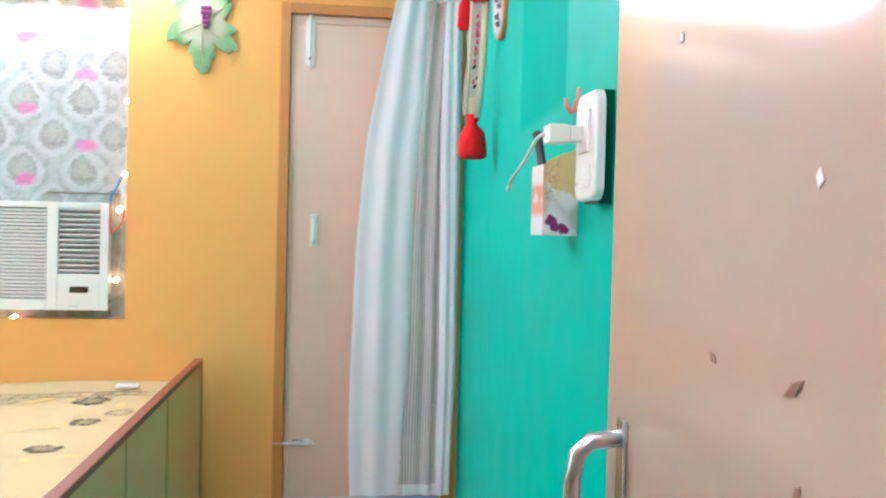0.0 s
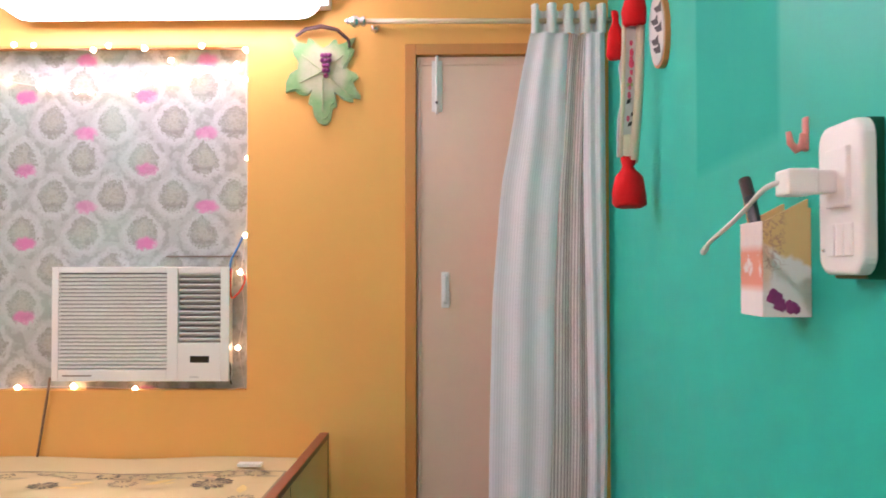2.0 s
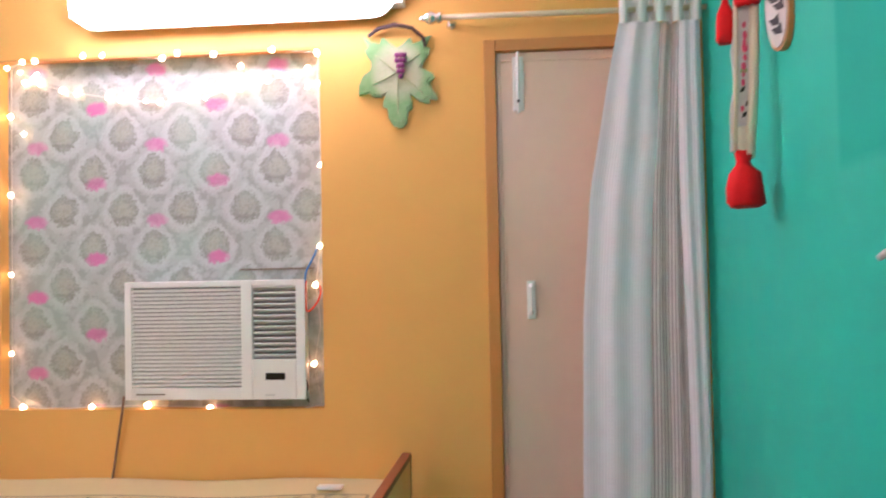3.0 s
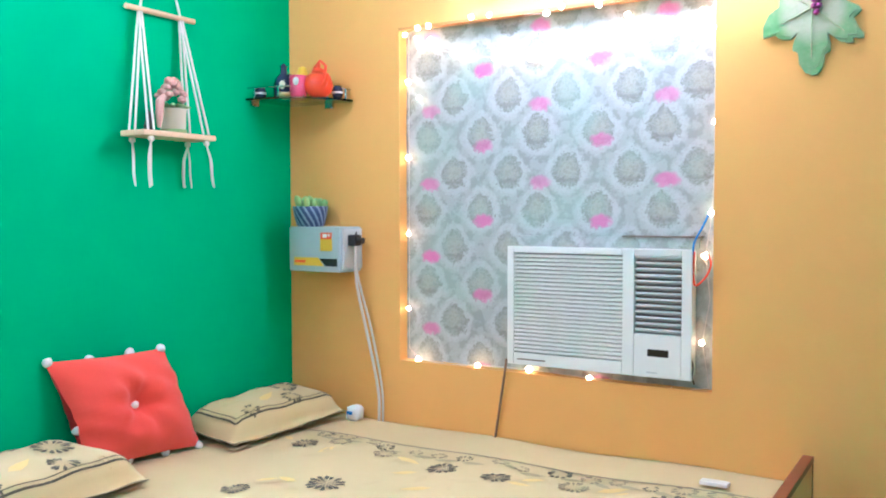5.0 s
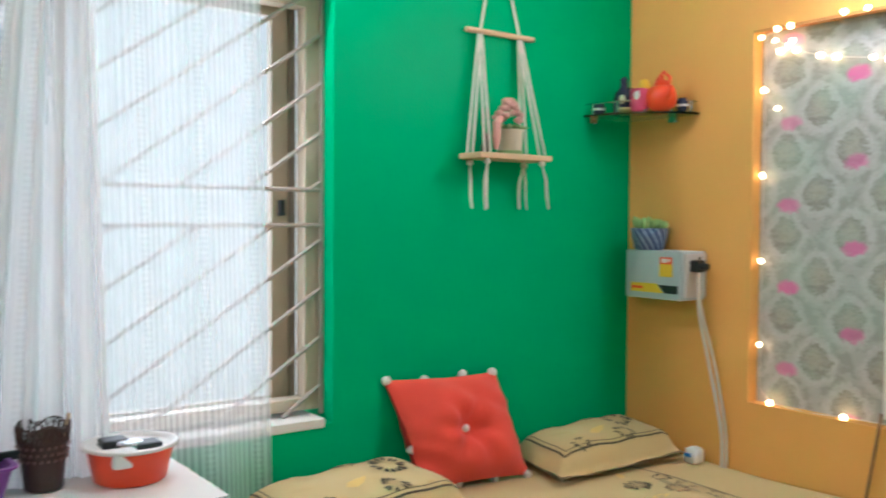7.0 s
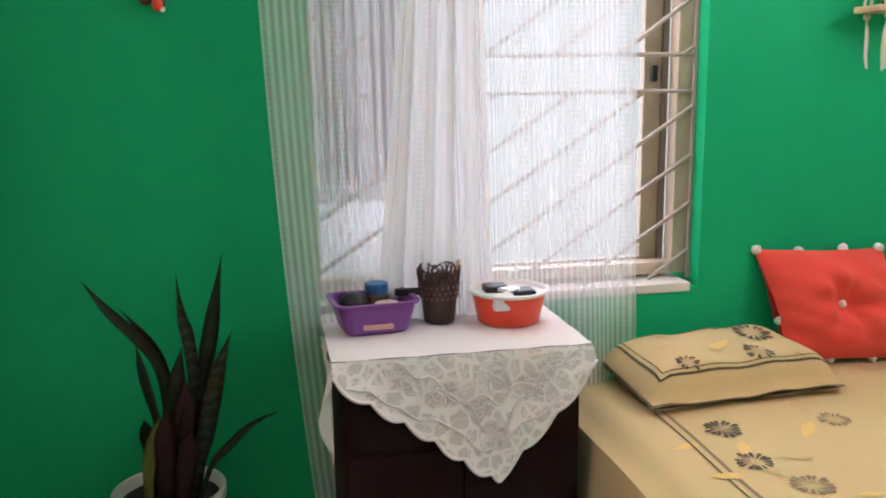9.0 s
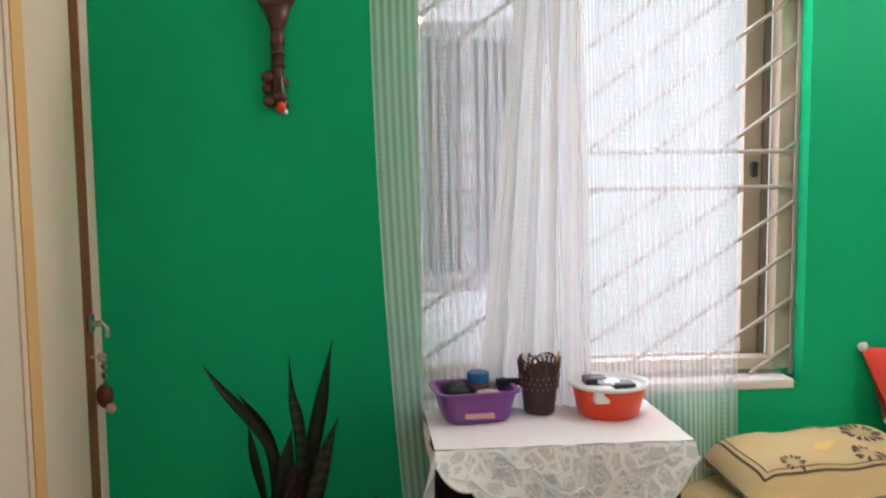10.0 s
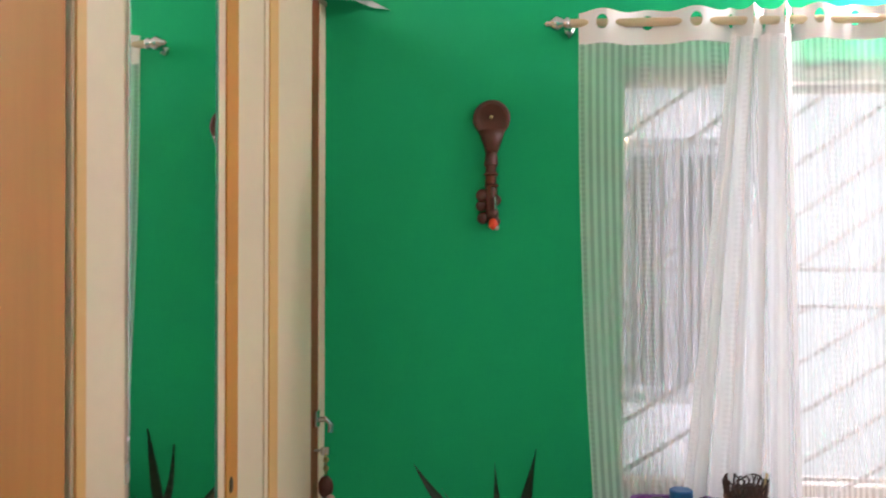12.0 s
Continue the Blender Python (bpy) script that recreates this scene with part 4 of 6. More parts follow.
part("drooping_sprig", tube([(-2.47, 2.40, 1.74), (-2.465, 2.38, 1.72), (-2.462, 2.375, 1.67), (-2.465, 2.375, 1.63)], [0.012, 0.016, 0.014, 0.006], 7), PINK_FLOWER, fp)
tagged(part("small_green_figure", lathe([(0.016, 0), (0.018, 0.02), (0.01, 0.045), (0.013, 0.06), (0.0, 0.075)], (-2.50, 2.36, 1.6185), 12), LEAF_DARK, smooth=True), "small dark green ornament on swing shelf", "ornament")

# ---- ceramic leaf on the yellow wall ----
lf = thing("leaf_plaque", (-0.495, NY, 1.93), "glazed green and cream vine leaf wall plaque with grapes", "wall ornament")
LOBES = [(0, -0.185), (0.03, -0.165), (0.052, -0.115), (0.045, -0.065), (0.075, -0.09), (0.115, -0.098), (0.142, -0.088), (0.125, -0.05), (0.135, -0.005), (0.105, 0.02), (0.095, 0.05), (0.118, 0.10), (0.122, 0.145), (0.08, 0.125), (0.05, 0.14), (0.02, 0.118), (-0.02, 0.12), (-0.055, 0.145), (-0.09, 0.13), (-0.125, 0.15), (-0.118, 0.10), (-0.095, 0.055), (-0.125, 0.01), (-0.142, -0.06), (-0.10, -0.062), (-0.06, -0.072), (-0.045, -0.06), (-0.055, -0.105), (-0.035, -0.15)]
LEAF = []
for k, (a, b) in enumerate(LOBES):
    c, d = LOBES[(k + 1) % len(LOBES)]
    LEAF += [(a, b), ((a + c) / 2 * (0.88 if k % 2 else 1.06), (b + d) / 2 * (0.90 if k % 2 else 1.05))]


def leaf_rim(scale, thick, lift):
    bm = bmesh.new()
    m = Matrix.Translation((-0.497, NY - lift, 1.935)) @ pose(0, 0, 0, 90, 0, 0)
    plate([(a * scale, b * scale) for a, b in LEAF], m, thick, bm)
    return bm


def leaf_glaze():
    """Cream glaze in the middle running into mottled green at the lobes."""
    m = Mat("mottled_leaf_glaze", (0.13, 0.31, 0.10), 0.3)
    pos = m.coord("World")
    x, y, z = m.split(pos)
    n, fine = m.noise(pos, 16, 3), m.noise(pos, 60, 3)
    m.mix(n.above(0.5, 0.15) * 0.6, (0.27, 0.43, 0.21))
    dx, dz = x + 0.497, z - 1.955
    r2 = dx * dx + dz * dz * 0.8
    m.mix(((r2 + (n - 0.5) * 0.012) * -1).above(-0.0075, 0.0035) * 0.8, (0.50, 0.48, 0.33))
    m.mix(fine.above(0.60, 0.06) * 0.4, (0.30, 0.40, 0.20))
    m.bump(fine, 0.4, 0.004)
    return m.mat


LEAF_GLAZE = leaf_glaze()
part("leaf_body", leaf_rim(1.0, 0.012, 0.0), LEAF_GLAZE, lf, "green and cream glazed leaf")
part("leaf_heart", leaf_rim(0.88, 0.005, 0.012), LEAF_GLAZE, lf)
for q in ((0, -0.15), (0.10, -0.07), (0.09, 0.09), (-0.09, 0.09), (-0.10, -0.03)):
    part("vein", tube([(-0.497, NY - 0.021, 1.95), (-0.497 + q[0] * 0.9, NY - 0.019, 1.935 + q[1] * 0.9)], [0.003, 0.0015], 6), CREAM_GLAZE, lf)
for row in range(5):
    for k in range(max(1, 3 - row // 2)):
        part("grape", ball((-0.483 + 0.013 * (k - (2 - row // 2) / 2), NY - 0.028, 2.01 - 0.019 * row), 0.0105, sub=1), GRAPE, lf)
part("stem", tube([(-0.60, NY - 0.018, 2.085), (-0.56, NY - 0.03, 2.108), (-0.50, NY - 0.034, 2.118), (-0.44, NY - 0.03, 2.105), (-0.40, NY - 0.02, 2.07), (-0.395, NY - 0.018, 2.04)], [0.006, 0.008, 0.009, 0.008, 0.007, 0.005], 8), BROWN_METAL, lf, "dark twisted stem")


# ---- curtains and rods ----
def rod(points, r, mat, finials, name, label, base, brackets):
    t = thing(name, base, label, "curtain rod")
    part("rod", tube(points, r, 12), mat, t, "", True)
    for p, d in finials:
        turn = Vector(d).to_track_quat("Z", "Y").to_matrix().to_4x4()
        part("finial", lathe([(0.012, -0.02), (0.02, -0.016), (0.02, -0.006), (0.013, 0.0), (0.022, 0.012), (0.024, 0.022), (0.016, 0.036), (0.009, 0.042), (0.011, 0.05), (0.0, 0.058)], p, 16, turn=turn), STEEL, t, "turned steel finial", True)
    for a, b in brackets:
        part("bracket", tube([a, b], 0.007, 8), STEEL, t)
        part("bracket_plate", ball(a, 0.02, squash=(1, 1, 1), sub=1), STEEL, t)
    return t


rod([(-0.335, 3.075, 2.118), (EX, 3.075, 2.112)], 0.0095, ROD_PAINT, [((-0.345, 3.075, 2.118), (-1, 0, 0))], "curtain_rod", "slim pale curtain rod with steel finial above the door", (0.1, NY, 2.118), [((-0.30, NY, 2.118), (-0.30, 3.075, 2.118))])
rod([(-2.47, 0.42, 2.205), (-2.47, 1.98, 2.19)], 0.0125, ROD_PAINT, [((-2.47, 0.42, 2.205), (0, -1, 0)), ((-2.47, 1.98, 2.19), (0, 1, 0))], "curtain_rod", "pale curtain rod with turned steel finials above the window", (WX, 1.2, 2.2), [((WX, 0.44, 2.205), (-2.47, 0.44, 2.205)), ((WX, 1.90, 2.19), (-2.47, 1.90, 2.19))])

# sheer window curtain
CL = 1.92


def wc_y(s):
    return mixed([(0, 0.464), (0.26, 0.88), (0.36, 0.95), (0.56, 1.05), (0.68, 1.10), (1, 1.512)], s)


def wc(s, t):
    low = 1 - t
    y = wc_y(s)
    y += low * mixed([(0, 0.115), (0.3, 0.07), (0.6, 0.055), (1, 0.062)], s) * (low if s < 0.2 else 1)
    tight = smoothstep(0.27, 0.36, s) * (1 - smoothstep(0.60, 0.68, s))
    amp = 0.020 + 0.016 * tight
    x = -2.47 + amp * math.sin(2 * math.pi * s * CL / 0.32) + 0.012 * low * math.sin(17 * s + 3 * t)
    x += tight * 0.012 * math.sin(60 * s) * (0.3 + low)
    y += tight * 0.012 * math.sin(2 * math.pi * s * CL / 0.16 + 0.8) * (0.4 + 0.6 * low)
    return Vector((x, y, 0.06 + (2.142 - 0.06) * t))


cur = thing("window_curtain", (-2.47, 1.0, 0.06), "white sheer striped voile curtain on eyelets before the window", "curtain")
part("cloth", sheet(240, 30, wc, uv=lambda s, t: (s * CL, 2.1 * t)), VOILE, cur, "", True)
part("hem", sheet(240, 1, lambda s, t: wc(s, 0.0) + Vector((0.001, 0, 0.05 * t)), uv=lambda s, t: (s * CL, t)), WHITE_CLOTH, cur, "", True)


def fold_layer(s, t):
    y = 0.89 + 0.16 * s + (1 - t) * mixed([(0, -0.2), (0.5, -0.06), (1, 0.06)], s)
    x = -2.442 + 0.020 * math.sin(2 * math.pi * (3.2 * s + 0.9 * s * s)) + 0.007 * math.sin(2 * math.pi * s * 8 + 2 * t)
    return Vector((x, y + 0.006 * math.sin(2 * math.pi * s * 7), 0.08 + (2.15 - 0.08) * t))


part("gathered_fold", sheet(90, 24, fold_layer, uv=lambda s, t: (s * 0.8, 2.1 * t)), VOILE_THICK, cur, "thicker gathered folds", True)


def wch(s, t):
    p = wc(s, 1.0)
    sag = 0.005 * math.cos(2 * math.pi * s * CL / 0.32 * 2)
    return Vector((p.x, p.y, 2.140 + 0.098 * t - sag * (0.4 + 0.6 * t)))


part("eyelet_header", sheet(240, 6, wch, uv=lambda s, t: (s * CL, 0.098 * (t - 0.62))), HEADER_BAND, cur, "white header band with eyelets", True)

# gathered curtain in front of the door
def dc_edges(z):
    left = mixed([(0.055, 0.135), (0.3, 0.124), (0.55, 0.126), (1.09, 0.139), (1.5, 0.172), (1.68, 0.206), (1.9, 0.245), (2.07, 0.282)], z)
    right = mixed([(0, 0.53), (0.6, 0.545), (2.1, 0.543)], z)
    return left, right


def dc(s, t):
    """Thin back layer: soft, broad, uneven folds that loosen towards the hem."""
    z = 0.055 + (2.062 - 0.055) * t
    left, right = dc_edges(z)
    w = s + 0.018 * math.sin(2 * math.pi * (1.3 * s + 0.4)) + 0.010 * math.sin(5 * t + 9 * s) * s * (1 - s)
    y = 3.066 + 0.012 * math.sin(2 * math.pi * (3.2 * s * s + 1.2 * s) + 0.5 * t) * (0.6 + 0.4 * t) + 0.005 * math.sin(2 * math.pi * 7.3 * s + 3 * t)
    return Vector((left + (right - left) * w, y, z))


def dc_front(s, t):
    """Doubled cloth that falls from the first two header folds."""
    z = 0.060 + (2.062 - 0.060) * t
    left, right = dc_edges(z)
    far = left + (right - left) * mixed([(0, 0.50), (0.55, 0.56), (0.8, 0.60), (1, 0.52)], t) + 0.006 * math.sin(7 * t)
    y = 3.046 - 0.013 * math.sin(math.pi * s) - 0.006 * math.sin(2 * math.pi * (2.2 * s + 0.15) + 1.2 * t) + 0.012 * s
    return Vector((left - 0.004 + (far - left) * s, y, z))


def dc_side(s, t):
    """Doubled cloth along the wall side."""
    z = 0.060 + (2.062 - 0.060) * t
    left, right = dc_edges(z)
    near = left + (right - left) * mixed([(0, 0.86), (0.5, 0.83), (1, 0.74)], t)
    y = 3.050 - 0.012 * math.sin(math.pi * s) + 0.004 * math.sin(12 * s + 2 * t)
    return Vector((near + (right + 0.003 - near) * s, y, z))


dcur = thing("door_curtain", (0.33, 3.06, 0.055), "gathered grey-white striped curtain drawn aside at the door", "curtain")
part("cloth", sheet(120, 30, dc, uv=lambda s, t: (s * 0.75, 2.0 * t)), VOILE_DOOR, dcur, "thin see-through voile", True)
part("front_fold", sheet(60, 30, dc_front, uv=lambda s, t: (s * 0.5, 2.0 * t)), VOILE_GREY, dcur, "doubled pale folds", True)
part("side_fold", sheet(24, 30, dc_side, uv=lambda s, t: (s * 0.16, 2.0 * t)), VOILE_GREY, dcur, "doubled pale folds", True)
part("hem", sheet(120, 1, lambda s, t: dc(s, 0) + Vector((0, -0.002, 0.045 * t)), uv=lambda s, t: (s, t)), WHITE_CLOTH, dcur, "", True)
for k in range(5):
    c = 0.295 + 0.060 * k
    hw = 0.018 if k else 0.014

    def loop_fold(s, t, c=c, hw=hw, k=k):
        a = math.pi * s
        return Vector((c - hw * math.cos(a) + (0.01 if k else 0.02) * math.cos(a) * 0, 3.062 - 0.030 * math.sin(a), 2.058 + (0.108 + 0.004 * (k % 2)) * t))

    part("header_fold", sheet(10, 2, loop_fold), WHITE_CLOTH, dcur, "white header fold", True)
    if k < 4:
        part("header_fold", sheet(6, 2, lambda s, t, c=c, hw=hw: Vector((c + hw + (0.06 - 2 * hw) * s, 3.066 + 0.022 * math.sin(math.pi * s), 2.058 + 0.095 * t))), WHITE_CLOTH, dcur, "", True)

# ---- bed ----
BED_Y0, BED_X1, BED_Z = 1.30, -0.50, 0.495


def bed_top(x, y):
    edge = smoothstep(0, 0.10, y - BED_Y0) * smoothstep(0, 0.05, BED_X1 - x)
    return BED_Z - 0.045 * (1 - edge) + 0.006 * math.sin(3.1 * x + 1) * math.sin(2.7 * y) + 0.004 * math.sin(9 * x + 5 * y) + 0.012 * smoothstep(-1.6, -0.6, x) * smoothstep(2.4, 3.1, y)


bed = thing("bed", (-1.5, 2.2, 0), "double bed in cream laminate with red-brown wooden edging", "bed")
fb = part("footboard", B((-0.492, BED_Y0, 0.03, -0.468, 3.10, 0.585), bevel=0.002), LAMINATE, bed)
part("edging", B((-0.496, BED_Y0 - 0.004, 0.585, -0.464, 3.104, 0.606), (-0.494, 3.10, 0.03, -0.466, 3.112, 0.60), bevel=0.004), BROWN_WOOD, fb, "red-brown wooden edging")
for y in (1.85, 2.40):
    part("panel_joint", B((-0.4675, y, 0.04, -0.4665, y + 0.006, 0.58)), BROWN_WOOD, fb)
part("side_rail", B((WX + 0.01, BED_Y0 + 0.02, 0.03, -0.494, BED_Y0 + 0.045, 0.33), bevel=0.003), LAMINATE, bed)
part("base", B((WX + 0.01, BED_Y0 + 0.05, 0.03, -0.5, 3.14, 0.30)), DARK_WOOD, bed)
part("mattress", B((WX + 0.01, BED_Y0 + 0.03, 0.30, -0.505, NY - 0.008, 0.44), bevel=0.02), WHITE_CLOTH, bed)

spread = thing("bedspread", (-1.5, 2.2, 0.49), "mustard cotton bedspread printed with dark flowers, spread over the bed", "bedspread")


def spread_top(s, t):
    x, y = WX + 0.004 + (BED_X1 - WX - 0.004) * s, BED_Y0 + (NY - 0.006 - BED_Y0) * t
    return Vector((x, y, bed_top(x, y)))


part("cover", sheet(90, 80, spread_top), SPREAD, spread, "", True)


def spread_drop(s, t):
    x = WX + 0.004 + (BED_X1 - WX - 0.004) * s
    z = bed_top(x, BED_Y0)
    return Vector((x, BED_Y0 - 0.012 * math.sin(23 * s + 2) * (1 - t) - 0.02 * math.sin(math.pi / 2 * (1 - t)), 0.10 + (z - 0.10) * t))


part("side_drop", sheet(90, 12, spread_drop), SPREAD, spread, "", True)


def line_on(f, pts, width, lift=0.0022):
    """A printed line along pts of (a, b) on a surface f."""
    bm = bmesh.new()
    for (a0, b0), (a1, b1) in zip(pts, pts[1:]):
        n = max(2, int(math.hypot(a1 - a0, b1 - b0) / 0.03))
        d = Vector((a1 - a0, b1 - b0)).normalized()
        o = Vector((-d.y, d.x)) * width / 2
        rows = []
        for k in range(n + 1):
            a, b = a0 + (a1 - a0) * k / n, b0 + (b1 - b0) * k / n
            rows.append([bm.verts.new(f(a + o.x, b + o.y, lift)), bm.verts.new(f(a - o.x, b - o.y, lift))])
        for p, q in zip(rows, rows[1:]):
            bm.faces.new((p[0], p[1], q[1], q[0]))
    return bm


def flower_on(f, cx, cy, r, petals, turn, bm, squash=1.0, lift=0.003, inner_r=0.30):
    """A printed flower of separate petals on a surface f."""
    own = random.Random(int(1000 * (cx * 7 + cy * 13 + r)))
    size = r
    for k in range(petals):
        if own.random() < 0.07:
            continue
        r = size * own.uniform(0.84, 1.08)
        a = turn + 2 * math.pi * (k + own.uniform(-0.25, 0.25)) / petals
        w = math.pi / petals * 0.62
        pts = []
        for q, rr in ((0.0, inner_r), (-w * 0.9, 0.66), (-w * 1.15, 0.9), (-w * 0.4, 1.0), (w * 0.5, 0.98), (w * 1.15, 0.88), (w * 0.8, 0.62)):
            pts.append(bm.verts.new(f(cx + r * rr * math.cos(a + q), cy + r * rr * squash * math.sin(a + q), lift)))
        bm.faces.new(pts)
    return bm


def leaf_on(f, cx, cy, ln, turn, bm, lift=0.0026, fat=0.32):
    pts = []
    for q in ((-1, 0), (-0.4, -fat), (0.3, -fat * 0.9), (1, 0), (0.3, fat * 0.9), (-0.4, fat)):
        a, b = q[0] * ln / 2, q[1] * ln / 2
        pts.append(bm.verts.new(f(cx + a * math.cos(turn) - b * math.sin(turn), cy + a * math.sin(turn) + b * math.cos(turn), lift)))
    bm.faces.new(pts)
    return bm


def on_bed(x, y, lift):
    return Vector((x, y, bed_top(x, y) + lift))


bed_flowers = [(-1.77, 2.01, 0.085, 0), (-1.76, 2.40, 0.075, 0), (-1.60, 2.25, 0.065, 0), (-1.33, 2.20, 0.07, 0), (-1.16, 2.41, 0.08, 0), (-0.74, 2.46, 0.06, 0), (-0.66, 2.58, 0.055, 1), (-1.54, 2.72, 0.06, 0), (-1.34, 2.72, 0.055, 0), (-1.10, 2.78, 0.055, 1), (-1.80, 2.77, 0.05, 1), (-2.12, 2.72, 0.06, 0), (-2.02, 2.80, 0.05, 1), (-1.98, 2.23, 0.05, 0), (-0.80, 2.77, 0.075, 0), (-2.05, 1.62, 0.06, 0), (-1.86, 1.60, 0.055, 0), (-1.72, 1.66, 0.06, 1), (-1.45, 1.58, 0.06, 0), (-1.2, 1.64, 0.06, 0), (-1.0, 1.95, 0.07, 0), (-0.75, 2.1, 0.06, 0), (-1.45, 1.85, 0.06, 1), (-2.05, 1.95, 0.05, 1), (-0.95, 1.6, 0.06, 0)]
rnd = random.Random(4)
for x, y, r, pale in bed_flowers:
    r *= 0.9
    fl = part("printed_flower", flower_on(on_bed, x, y, r, 17, rnd.random(), bmesh.new(), inner_r=0.42), PRINT_MID if pale else PRINT_DARK, spread)
    part("flower_heart", flower_on(on_bed, x, y, r * 0.72, 13, rnd.random(), bmesh.new(), lift=0.0028, inner_r=0.1), PRINT_LIGHT if pale else PRINT_MID, fl)
    for k in range(2):
        a = rnd.uniform(0, 6.28)
        lx, ly = x + (r + 0.07) * math.cos(a), y + (r + 0.07) * math.sin(a)
        if WX + 0.1 < lx < BED_X1 - 0.08 and BED_Y0 + 0.1 < ly < 2.86:
            part("printed_leaf", leaf_on(on_bed, lx, ly, rnd.uniform(0.07, 0.13), a + rnd.uniform(-0.6, 0.6), bmesh.new()), PRINT_LIGHT if k else PRINT_YELLOW, spread)
for k in range(26):
    x, y = rnd.uniform(-2.0, -0.62), rnd.uniform(1.45, 2.84)
    part("printed_leaf", leaf_on(on_bed, x, y, rnd.uniform(0.04, 0.10), rnd.uniform(0, 6), bmesh.new(), lift=0.0016), (PRINT_LIGHT, PRINT_YELLOW, PRINT_LIGHT)[k % 3], spread)
for k in range(15):
    x, y = -2.14 + 0.105 * k + rnd.uniform(-0.02, 0.02), 2.845 + 0.0025 * k + rnd.uniform(-0.025, 0.02)
    r = rnd.uniform(0.026, 0.046)
    fl = part("printed_flower", flower_on(on_bed, x, y, r, 11, rnd.random(), bmesh.new(), inner_r=0.35), PRINT_MID if k % 3 else PRINT_DARK, spread)
    part("flower_heart", flower_on(on_bed, x, y, r * 0.66, 8, rnd.random(), bmesh.new(), lift=0.0034, inner_r=0.1), PRINT_LIGHT, fl)
    part("printed_leaf", leaf_on(on_bed, x + 0.05, y - 0.03, rnd.uniform(0.06, 0.09), rnd.uniform(-0.5, 0.5), bmesh.new(), lift=0.0018), PRINT_OLIVE, spread)
part("border_line", line_on(on_bed, [(-2.3, 2.885), (-0.585, 2.93), (-0.60, 1.50), (-2.3, 1.52)], 0.011), PRINT_MID, spread)
part("border_line", line_on(on_bed, [(-2.3, 1.495), (-0.578, 1.475), (-0.562, 2.95)], 0.006), PRINT_DARK, spread)


def pillow(name, centre, size, turn, label, group, mat=SPREAD, puff=0.096, flange=0.022, lean=0.0):
    """A soft pillow: bulging top and bottom sheets with a flat flange; returns the thing and its top surface."""
    m = Matrix.Translation(centre) @ turn
    w, d = size
    t = thing(name, centre, label, "cushion" if mat is CORAL else "pillow", group)

    def surf(a, b, side, extra=0.0):
        u, v = min(1, abs(a) / (w / 2 - flange)), min(1, abs(b) / (d / 2 - flange))
        h = puff * ((1 - u ** 2.5) ** 0.75) * ((1 - v ** 2.5) ** 0.75) if u < 1 and v < 1 else 0.0
        if mat is not CORAL:
            h = puff * ((1 - u ** 9) ** 0.55) * ((1 - v ** 9) ** 0.55) * (1 - 0.10 * u * u - 0.10 * v * v) * (1.0 if side > 0 else 0.22)
        if mat is CORAL and side < 0:
            h *= 0.55
        h += 0.004 * math.sin(21 * a + 13 * b + centre[0] * 7) + 0.003 * math.sin(37 * b - 9 * a)
        if mat is CORAL:
            r = math.hypot(a, b)
            h -= puff * 0.70 * math.exp(-(r / 0.056) ** 2) - 0.005 * math.sin(34 * a + 11 * math.sin(9 * b)) * min(1, r / 0.08) * abs(math.sin(8 * b + 3 * a)) + 0.010 * math.cos(6 * math.atan2(b, a) + 0.6) * math.exp(-((r - 0.075) / 0.05) ** 2)
        return m @ Vector((a, b, side * (h + 0.003) + extra))

    bm = bmesh.new()
    for side in (1, -1):
        def f(s, q):
            a, b = (s - 0.5) * w, (q - 0.5) * d
            pinch = 1 - (0.055 if mat is CORAL else 0.05) * (1 - (2 * s - 1) ** 2) * abs(2 * q - 1) ** 4
            pinch2 = 1 - (0.055 if mat is CORAL else 0.05) * (1 - (2 * q - 1) ** 2) * abs(2 * s - 1) ** 4
            return surf(a * pinch2, b * pinch, side)
        sheet(30, 26, f, bm)
    part("cover", bm, mat, t, "", True)
    return t, surf


